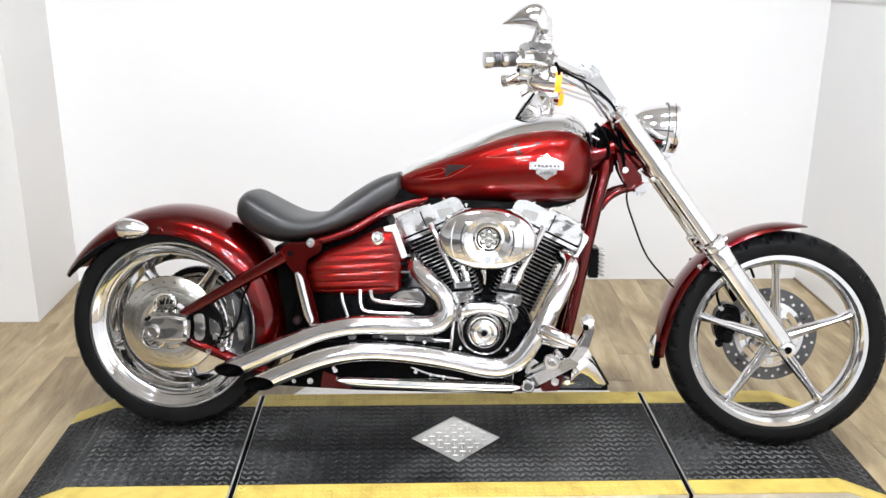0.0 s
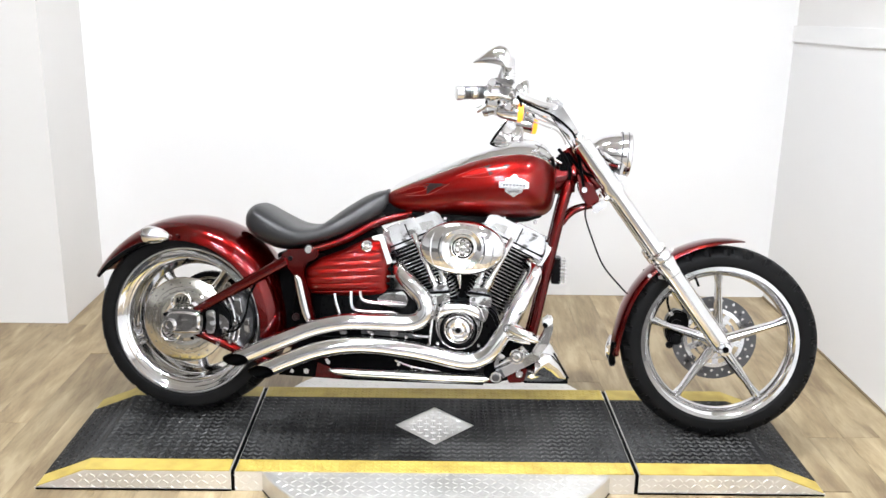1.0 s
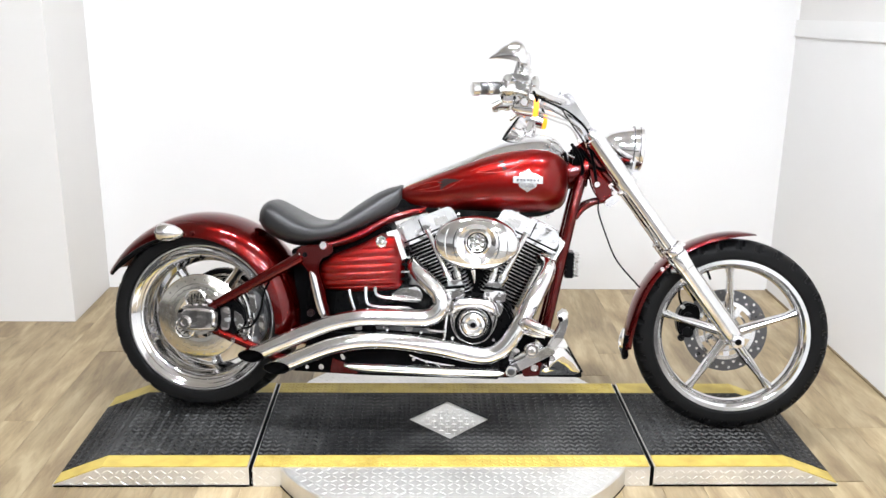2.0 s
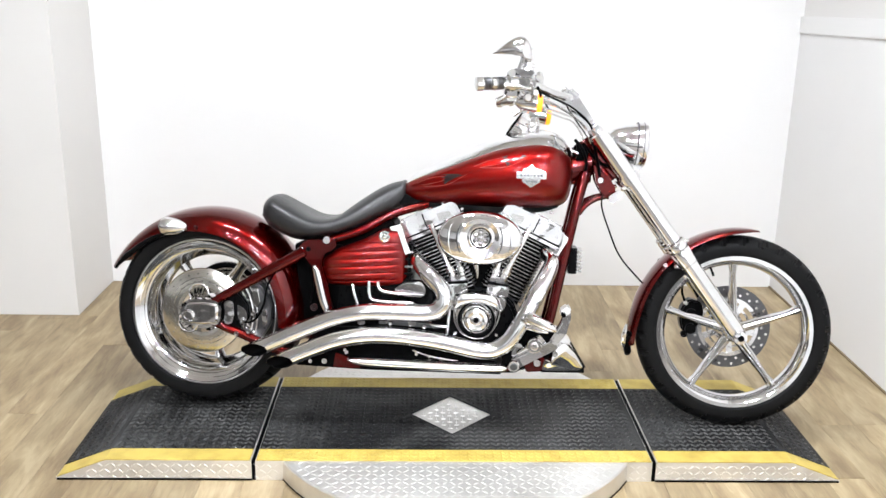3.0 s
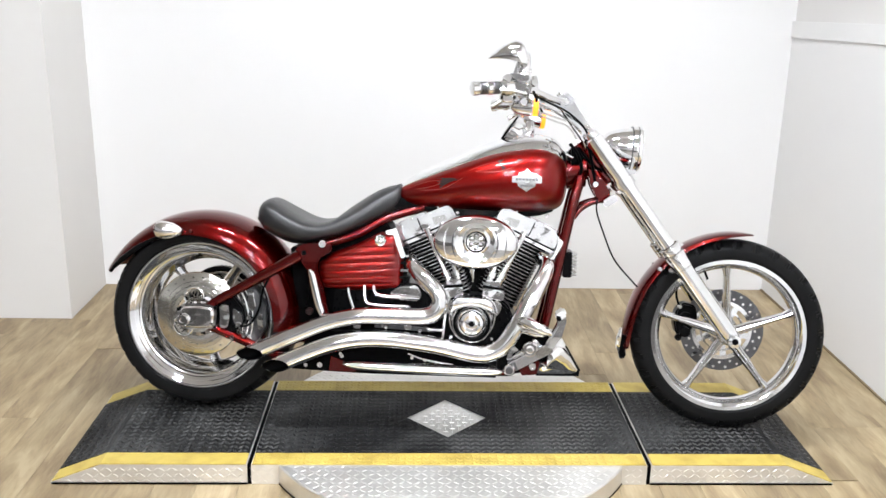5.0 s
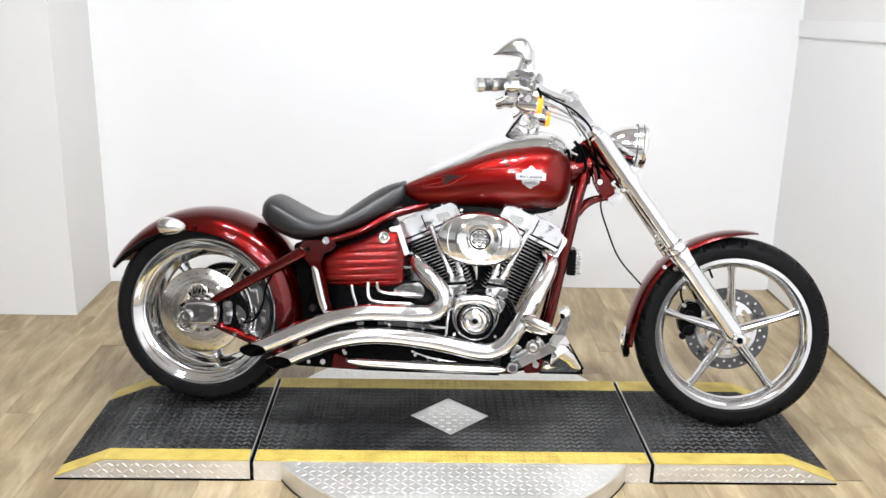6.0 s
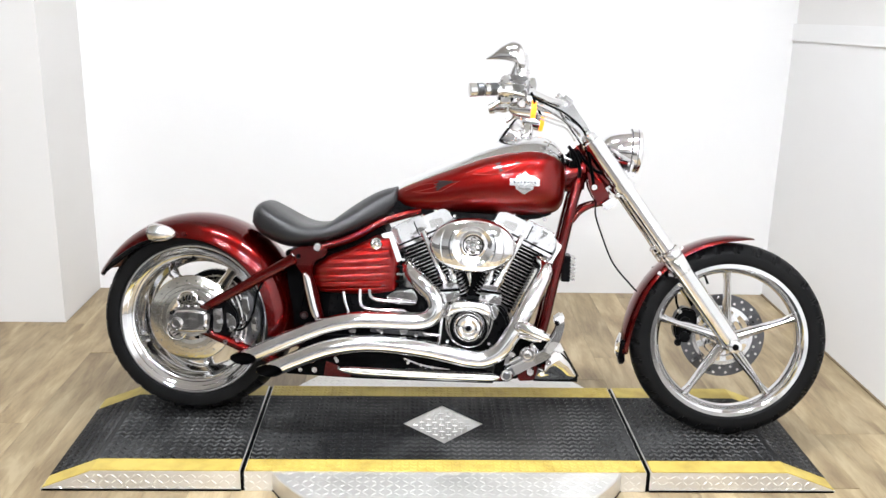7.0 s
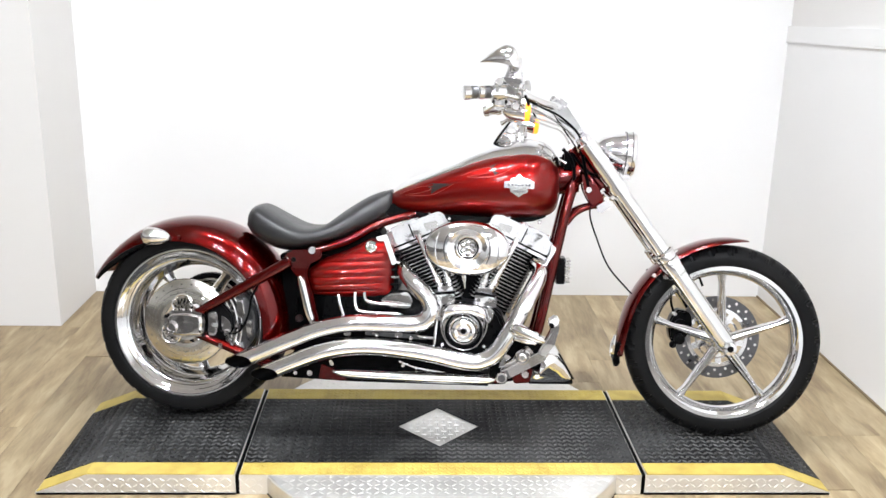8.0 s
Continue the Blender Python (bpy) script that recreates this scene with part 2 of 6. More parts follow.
def oval(x, yc, zc, w, h, n=32, power=2.5):
    out = []
    for k in range(n):
        a = 2 * math.pi * k / n
        c, s = math.cos(a), math.sin(a)
        out.append((x, yc + w * math.copysign(abs(c) ** (2 / power), c), zc + h * math.copysign(abs(s) ** (2 / power), s)))
    return out


def bm_new():
    return bmesh.new()


def rounded(poly, r=0.02, n=4):
    """The polygon with its corners rounded."""
    out = []
    m = len(poly)
    for i in range(m):
        p0, p1, p2 = (Vector(poly[(i + k) % m]) for k in (-1, 0, 1))
        a, b = (p0 - p1), (p2 - p1)
        d = min(r, a.length * 0.45, b.length * 0.45)
        s, e = p1 + a.normalized() * d, p1 + b.normalized() * d
        for k in range(n + 1):
            f = k / n
            out.append(tuple(s * (1 - f) ** 2 + p1 * 2 * f * (1 - f) + e * f * f))
    return out


# ---- the booth ----
def slab(name, c, s, mat, label, parent=None, kind="structure", bevel=0.0):
    bm = bm_new()
    block(bm, c, s, bevel=bevel)
    return tagged(part(name, bm, mat, parent), label, kind=kind)


slab("wall_back", (0.0, 1.64, ROOM / 2), (3.4, 0.12, ROOM), PAINT, "plain white painted back wall of the booth")
slab("wall_left_return", (-1.69, 1.4, ROOM / 2), (0.1, 0.6, ROOM), GREIGE, "off-white painted return wall beside the back wall")
slab("wall_left", (-3.32, 1.15, ROOM / 2), (3.16, 0.1, ROOM), GREIGE, "off-white painted wall flanking the booth")


def side_wall(name, x, y0, y1, low, high, mat, label):
    """A length of the side wall from y0 to y1; low, high: its heights at either end."""
    bm = bm_new()
    loft(bm, [[(x, y, lo), (1.79, y, lo), (1.79, y, hi), (x, y, hi)] for y, lo, hi in ((y0, low[0], high[0]), (y1, low[1], high[1]))])
    tagged(part(name, bm, mat), label, kind="structure")


# the ledge drops a little towards the back corner
LEDGE_BACK, LEDGE_FRONT = 1.262, 1.262 + 10.08 * 0.035
side_wall("wall_right", 1.672, 1.58, -8.5, (0.0, 0.0), (LEDGE_BACK, LEDGE_FRONT), PAINT, "white painted side wall of the booth")
side_wall("wall_right_upper", 1.678, 1.58, -8.5, (LEDGE_BACK, LEDGE_FRONT), (ROOM, ROOM), GREIGE, "greyish upper part of the side wall")
side_wall("trim", 1.664, 1.58, -8.5, (LEDGE_BACK, LEDGE_FRONT), (LEDGE_BACK + 0.075, LEDGE_FRONT + 0.075), PAINT, "white ledge along the side wall")
slab("wall_far_left", (-4.95, -3.65, (BAND_TOP + ROOM) / 2), (0.1, 9.7, ROOM - BAND_TOP), SHOWROOM, "plain pale wall closing the showroom")
slab("wall_far_left_band", (-4.945, -3.65, BAND_TOP / 2), (0.11, 9.7, BAND_TOP), DARK_BAND, "unseen dark band added on the showroom wall for chrome reflections")
slab("wall_behind", (-1.6, -8.55, (BAND_TOP + ROOM) / 2), (6.8, 0.1, ROOM - BAND_TOP), SHOWROOM, "plain pale wall closing the showroom behind")
slab("wall_behind_band", (-1.6, -8.545, BAND_TOP / 2), (6.8, 0.11, BAND_TOP), DARK_BAND, "unseen dark band added on the wall behind for chrome reflections")
slab("ceiling", (-1.6, -3.45, ROOM + 0.05), (6.9, 10.4, 0.1), CEILING, "pale painted ceiling")
floor = slab("floor", (-1.6, 0.2, -0.056), (7.0, 3.1, 0.1), JOINT, "light oak laminate plank floor")
# Out-of-view floor whose made-up colour keeps chrome reflections neutral and darker.
slab("reflected_floor", (-1.6, -5.0, -0.0505), (7.0, 7.3, 0.1), UNSEEN_FLOOR, "unseen grey-brown floor before the booth, added to tone the chrome reflections")


slab("baseboard", (1.6685, -1.0, 0.004), (0.007, 5.15, 0.008), JOINT, "thin dark joint strip at the foot of the side wall")


def ceiling_light(x, y):
    bm = bm_new()
    block(bm, (0, 0, 0.02), (0.66, 0.18, 0.04), bevel=0.004)
    ob = tagged(part("ceiling_light", bm, PAINT), "white ceiling rail with three bright round spotlights", "ceiling light", "ceiling lights", "thing")
    for tx in (-0.22, 0.0, 0.22):
        bm = bm_new()
        turned(bm, [(0.001, 0.0), (0.045, 0.0), (0.078, -0.05), (0.084, -0.05), (0.084, -0.045), (0.05, 0.01), (0.001, 0.01)], (tx, 0, 0), (0, 0, 1), 24)
        spot = part("spot_housing", bm, PAINT, ob)
        bm = bm_new()
        turned(bm, [(0.001, -0.058), (0.04, -0.055), (0.076, -0.047), (0.076, -0.044), (0.001, -0.044)], (tx, 0, 0), (0, 0, 1), 24)
        part("lamp_face", bm, TUBE, spot)
    ob.matrix_basis = pose(x, y, ROOM - 0.05)
    return ob


for lx, ly in ((-0.6, -0.45), (0.6, -0.5), (-1.3, -3.2), (-0.2, -3.35), (0.9, -3.15)):
    ceiling_light(lx, ly)
for lx, ly in ((-1.9, -5.0), (-0.75, -5.2), (0.4, -5.1), (1.2, -5.0), (-1.4, -7.3), (0.4, -7.2)):
    ceiling_light(lx, ly)


# ---- the platform ----
TOP = 0.066


def lug(verts, faces, c, u, v, n, length, width, height):
    """One raised bar of tread: c centre, u along, v across, n out."""
    i = len(verts)
    c, u, v, n = (np.array(k, float) for k in (c, u, v, n))
    for p in (c - u * length / 2, c - v * width / 2, c + u * length / 2, c + v * width / 2, c - u * length / 5 + n * height, c + u * length / 5 + n * height):
        verts.append(tuple(p))
    faces += [(i, i + 1, i + 4), (i + 1, i + 2, i + 5), (i + 1, i + 5, i + 4), (i + 2, i + 3, i + 5), (i + 3, i, i + 4), (i + 3, i + 4, i + 5)]


def tread(name, inside, x0, x1, y0, y1, pitch, size, mat, parent, place, label, wave=False, straight=False):
    """Bars at right angles by turns over a rectangle, wherever inside() holds; place() lays them on the surface."""
    verts, faces = [], []
    rows = pitch * (1.6 if wave else 1)
    ny, nx = int((y1 - y0) / rows), int((x1 - x0) / pitch)
    for j in range(ny + 1):
        for i in range(nx + 1):
            x, y = x0 + i * pitch, y0 + j * rows
            if not inside(x, y):
                continue
            slope = 48 if wave else 38
            a = radians(90.0 * ((i + j) % 2) if straight else slope if (i + (0 if wave else j)) % 2 else -slope)
            c, u, v, n = place(x, y, (math.cos(a), math.sin(a)))
            lug(verts, faces, c, u, v, n, *size)
    ob = joined(name, verts, faces, mat, parent, label)
    return tagged(ob, kind="stuff")


def flat(z):
    def place(x, y, d):
        return (x, y, z), (d[0], d[1], 0), (-d[1], d[0], 0), (0, 0, 1)
    return place


def upright(y):
    def place(x, z, d):
        return (x, y, z), (d[0], 0, d[1]), (-d[1], 0, d[0]), (0, -1, 0)
    return place


FRONT, BACK, SEAM_L, SEAM_R, BEND, END = -0.303, 0.303, -0.609, 0.626, 1.06, 1.215


def end_section(sign, seam, label):
    """An end of the platform: flat, then a ramp down to the floor."""
    bend, end = sign * BEND, sign * END
    prof = [(seam, 0.0), (seam, TOP), (bend, TOP), (end, 0.006), (end, 0.0)]
    bm = bm_new()
    loft(bm, [[(x, FRONT, z) for x, z in prof], [(x, BACK, z) for x, z in prof]])
    ob = part("ramp_platform", bm, PLATE, None, sharp=20)
    tagged(ob, label, "ramp platform", "platform sections", "thing")

    def height(x):
        k = max(0.0, (abs(x) - BEND) / (END - BEND))
        return TOP + (0.006 - TOP) * k

    def strip(name, y0, y1, mat, lift, x_end):
        bm = bm_new()
        rings = []
        for x in (seam + sign * 0.004, bend, sign * x_end):
            h = height(x)
            rings.append([(x, y0, h + 0.0005), (x, y1, h + 0.0005), (x, y1, h + lift), (x, y0, h + lift)])
        loft(bm, rings)
        return part(name, bm, mat, ob, sharp=20)

    # Black strip painting the shadow gap along the foot of the ramp.
    bm = bm_new()
    x_in, x_out = seam, sign * (END - 0.004)
    block(bm, ((x_in + x_out) / 2, FRONT - 0.001, 0.003), (abs(x_out - x_in), 0.004, 0.005), bevel=0)
    part("base_shade_strip", bm, MATT, ob)
    strip("rubber_mat", FRONT + 0.07, BACK - 0.085, GROUND, 0.004, END - 0.003)
    strip("yellow_stripe", FRONT + 0.001, FRONT + 0.0695, YELLOW, 0.003, END - 0.004)
    strip("yellow_stripe", BACK - 0.0845, BACK - 0.001, YELLOW, 0.003, END - 0.004)
    lo, hi = sorted((seam + sign * 0.01, sign * (END - 0.02)))

    def on_mat(x, y, d):
        h = height(x) + 0.004
        s = -sign * (TOP - 0.006) / (END - BEND) if abs(x) > BEND else 0.0
        return (x, y, h), (d[0], d[1], d[0] * s), (-d[1], d[0], -d[1] * s), (0, 0, 1)

    tread("tread_pattern", lambda x, y: abs(abs(x) - BEND) > 0.006, lo, hi, FRONT + 0.078, BACK - 0.09, 0.0165, (0.026, 0.011, 0.0037), MAT, ob, on_mat, "", True)
    tread("tread_pattern", lambda x, z: z < height(x) - 0.009, lo, hi, 0.01, TOP - 0.008, 0.02, (0.021, 0.0034, 0.0013), LUG, ob, upright(FRONT), "")
    return ob


end_section(-1, SEAM_L - 0.007, "black rubber-topped tread plate ramp with yellow edge stripes")
end_section(1, SEAM_R + 0.007, "black rubber-topped tread plate ramp with yellow edge stripes")


def turntable():
    """The middle section: a round tread plate table with a straight, rubber-topped strip across it."""
    cx, r = 0.012, 0.612
    bm = bm_new()
    turned(bm, [(0.001, 0.0), (r - 0.002, 0.0), (r, 0.002), (r, TOP - 0.004), (r - 0.004, TOP), (0.001, TOP)], (cx, 0, 0), (0, 0, 1), 96)
    ob = part("turntable", bm, PLATE)
    tagged(ob, "round tread plate turntable with black rubber strip and yellow stripes", "turntable", "platform sections", "thing")
    bm = bm_new()
    block(bm, ((SEAM_L + SEAM_R) / 2, 0, TOP / 2), (SEAM_R - SEAM_L - 0.01, BACK - FRONT, TOP - 0.0006), bevel=0.0)
    part("cross_strip", bm, PLATE, ob)
    # Black ring painting the same shadow gap round the turntable's foot.
    bm = bm_new()
    turned(bm, [(r - 0.004, 0.0006), (r + 0.0015, 0.0006), (r + 0.0015, 0.005), (r - 0.004, 0.005)], (cx, 0, 0), (0, 0, 1), 96, closed=True)
    part("base_shade_strip", bm, MATT, ob)
    x0, x1 = SEAM_L + 0.008, SEAM_R - 0.008
    for y0, y1 in ((FRONT + 0.001, FRONT + 0.0695), (BACK - 0.0845, BACK - 0.001)):
        bm = bm_new()
        block(bm, ((x0 + x1) / 2, (y0 + y1) / 2, TOP + 0.0017), (x1 - x0, y1 - y0, 0.0025), bevel=0)
        part("yellow_stripe", bm, YELLOW, ob)
    # mat with a square hole standing on its corner
    y0, y1 = FRONT + 0.07, BACK - 0.085
    dx, dy, hx, hy = 0.137, 0.141, 0.006, 0.012
    pts = [(x0, y0), (x1, y0), (x1, y1), (x0, y1), (hx - dx, hy), (hx, hy + dy), (hx + dx, hy), (hx, hy - dy)]
    bm = bm_new()
    lo = [bm.verts.new((x, y, TOP + 0.0005)) for x, y in pts]
    hi = [bm.verts.new((x, y, TOP + 0.004)) for x, y in pts]
    for f in ((0, 1, 7), (0, 7, 4), (0, 4, 3), (3, 4, 5), (3, 5, 2), (2, 5, 6), (2, 6, 1), (1, 6, 7)):
        bm.faces.new([hi[k] for k in f])
        bm.faces.new([lo[k] for k in f[::-1]])
    for ring in ((0, 1, 2, 3), (7, 6, 5, 4)):
        for k in range(4):
            a, b = ring[k], ring[(k + 1) % 4]
            bm.faces.new((lo[a], lo[b], hi[b], hi[a]))
    part("rubber_mat", bm, GROUND, ob, sharp=20)

    def hole(x, y, grow):
        return abs(x - hx) / (dx + grow) + abs(y - hy) / (dy + grow) < 1

    tread("tread_pattern", lambda x, y: not hole(x, y, 0.012), x0 + 0.01, x1 - 0.006, y0 + 0.008, y1 - 0.005, 0.0165, (0.026, 0.011, 0.0037), MAT, ob, flat(TOP + 0.004), "", True)
    tread("tread_pattern", lambda x, y: hole(x, y, -0.02), hx - dx, hx + dx, hy - dy, hy + dy, 0.022, (0.02, 0.006, 0.0026), LUG, ob, flat(TOP), "", straight=True)
    tread("tread_pattern", lambda x, y: (abs(y) > 0.312) and math.hypot(x - cx, y) < r - 0.014, cx - r, cx + r, -r, r, 0.023, (0.023, 0.004, 0.0012), PLATE, ob, flat(TOP), "")
    for ya, yb in ((FRONT + 0.008, FRONT + 0.064), (BACK - 0.078, BACK - 0.008)):
        tread("tread_pattern", lambda x, y: True, x0 + 0.01, x1 - 0.01, ya, yb, 0.013, (0.02, 0.008, 0.002), YELLOW, ob, flat(TOP + 0.003), "", True)
    tread("tread_pattern", lambda x, z: abs(x - cx) > 0.545, x0, x1, 0.01, TOP - 0.008, 0.02, (0.021, 0.0034, 0.0013), LUG, ob, upright(FRONT), "")


turntable()


# Black filler added in each seam to stand for the gap's shade.
def seam_filler(x):
    bm = bm_new()
    block(bm, (0, 0, (TOP - 0.002) / 2), (0.0118, BACK - FRONT - 0.004, TOP - 0.002), bevel=0)
    ob = tagged(part("seam_filler", bm, MATT), "added black filler darkening the gap between platform sections", "rubber seal", "seals", "thing")
    ob.matrix_basis = pose(x, 0, 0)


seam_filler(SEAM_L - 0.001)
seam_filler(SEAM_R + 0.001)


# ---- the motorcycle: x forward from the rear axle, y to its left, z up from the platform ----
bike = new("motorcycle")
tagged(bike, "dark red low chopper motorcycle with chrome engine, leaning on the platform", "motorcycle", kind="thing")
bike.matrix_basis = pose(-0.822, 0.1413, 0.0715, 0, 0, -6.1) @ pose(0, 0, 0, -10.3)
AXLE_R, AXLE_F, WHEEL = Vector((0, 0, 0.318)), Vector((1.76, 0, 0.318)), 0.318


def polar(c, r, a, y=0.0):
    return Vector((c.x + r * math.cos(radians(a)), y, c.z + r * math.sin(radians(a))))


def bolt(name, c, r, h, mat, parent, axis=(0, -1, 0), label=""):
    bm = bm_new()
    turned(bm, [(0.0005, 0), (r, 0), (r, h * 0.7), (r * 0.8, h), (r * 0.45, h), (r * 0.4, h * 0.75), (0.0005, h * 0.75)], c, axis, 18)
    return part(name, bm, mat, parent, label)


def tyre(parent, c, half, bead, wide):
    """Tyre with tread cuts across its shoulders."""
    seg = 360
    prof = [(bead, -half * 0.82), (bead + 0.012, -half * 0.97), (bead + 0.03, -half), (WHEEL - 0.03, -half * 0.97), (WHEEL - 0.022, -half * 0.9), (WHEEL - 0.012, -half * 0.72),
            (WHEEL - 0.004, -half * 0.42), (WHEEL, 0), (WHEEL - 0.004, half * 0.42), (WHEEL - 0.012, half * 0.72), (WHEEL - 0.022, half * 0.9), (WHEEL - 0.03, half * 0.97),
            (bead + 0.03, half), (bead + 0.012, half * 0.97), (bead, half * 0.82)]

    def cut(j, k):
        if j in (4, 5, 9, 10) and (k + (4 if j > 7 else 0) + 2 * abs(j - 7)) % wide in (0, 1, 2):
            return -0.013
        return 0.0

    bm = bm_new()
    turned(bm, prof, c, (0, 1, 0), seg, cut, closed=True)
    return part("tyre", bm, RUBBER, parent, "black tyre with grooved tread", sharp=25)


def spoke(parent, c, a, r0, r1, w0, w1, y, depth, bow=0.0):
    """One forged spoke: a ridge, wider at hub and rim."""
    rings = []
    for f in np.linspace(0, 1, 7):
        r = r0 + (r1 - r0) * f
        w = (w0 + (w1 - w0) * f) * (1 + 0.9 * max(0, f - 0.86) * 5)
        base, out = polar(c, r, a), Vector((-math.sin(radians(a)), 0, math.cos(radians(a))))
        yy = y + bow * (1 - f)
        ring = []
        for s, d in ((-1, 0.4), (-0.55, -0.7), (0, -1), (0.55, -0.7), (1, 0.4), (0.5, 1), (-0.5, 1)):
            ring.append(base + out * s * w / 2 + Vector((0, yy + d * depth / 2, 0)))
        rings.append(ring)
    bm = bm_new()
    loft(bm, rings)
    return part("spoke", bm, POLISHED, parent, sharp=50)


def drilled_disc(parent, c, y, r0, r1, n, mat=None, hole=0.0036, dome=0.0):
    bm = bm_new()
    rise = [(r0 + (r1 - r0) * f, -0.0025 - dome * (1 - f * f)) for f in ((0, 0.2, 0.4, 0.6, 0.8, 0.93, 1.0) if dome else (0, 1))]
    turned(bm, rise + [(r1, 0.0025), (r0, 0.0025)], c + Vector((0, y, 0)), (0, 1, 0), 72, closed=True)
    disc = part("brake_disc", bm, mat or DISC, bike, "drilled steel brake disc")
    bm = bm_new()
    for k in range(n):
        for j, r in enumerate((0.3, 0.72)):
            p = polar(c, r0 + (r1 - r0) * r, 360 * (k + j * 0.5) / n, y - dome * (1 - r * r))
            turned(bm, [(0.0003, -0.003), (hole, -0.003), (hole, 0.003), (0.0003, 0.003)], p, (0, 1, 0), 8)
    tagged(part("drilling", bm, STEEL, disc), kind="stuff")
    return disc


def front_wheel():
    bm = bm_new()
    turned(bm, [(0.2535, -0.041), (0.2535, -0.036), (0.246, -0.033), (0.243, -0.01), (0.243, 0.01), (0.246, 0.033), (0.2535, 0.036), (0.2535, 0.041), (0.24, 0.041), (0.233, 0.034),
                (0.224, 0.022), (0.219, 0), (0.224, -0.022), (0.233, -0.034), (0.24, -0.041)], AXLE_F, (0, 1, 0), 96, closed=True)
    wheel = part("front_wheel", bm, RIM, bike, "chrome five-spoke front wheel")
    tyre(wheel, AXLE_F, 0.047, 0.248, 12)
    for k in range(5):
        spoke(wheel, AXLE_F, 20.5 + 72 * k, 0.022, 0.226, 0.036, 0.02, -0.004, 0.034, -0.008)
    bm = bm_new()
    turned(bm, [(0.001, -0.06), (0.022, -0.06), (0.024, -0.045), (0.034, -0.03), (0.036, 0.03), (0.042, 0.045), (0.042, 0.056), (0.001, 0.056)], AXLE_F, (0, 1, 0), 32)
    part("hub", bm, POLISHED, wheel)
    # Dark steel here puts the far side's shade into the disc's colour.
    drilled_disc(wheel, AXLE_F, 0.062, 0.1, 0.14, 20, DULL, 0.0046)
    bm = bm_new()
    turned(bm, [(0.03, 0.052), (0.052, 0.053), (0.052, 0.06), (0.03, 0.058)], AXLE_F, (0, 1, 0), 40, closed=True)
    turned(bm, [(0.088, 0.055), (0.101, 0.056), (0.101, 0.061), (0.088, 0.06)], AXLE_F, (0, 1, 0), 48, closed=True)
    turned(bm, [(0.066, 0.0545), (0.073, 0.055), (0.073, 0.06), (0.066, 0.059)], AXLE_F, (0, 1, 0), 48, closed=True)
    for k in range(5):
        beam(bm, polar(AXLE_F, 0.04, 60 + 72 * k, 0.06), polar(AXLE_F, 0.095, 60 + 72 * k, 0.06), 0.008, 0.02, 0.001)
    part("disc_carrier", bm, POLISHED, wheel)
    bm = bm_new()
    sweep(bm, [polar(AXLE_F, 0.222, 112, -0.01), polar(AXLE_F, 0.195, 112, -0.014)], 0.004, 8)
    part("valve_stem", bm, MATT, wheel)
    return wheel


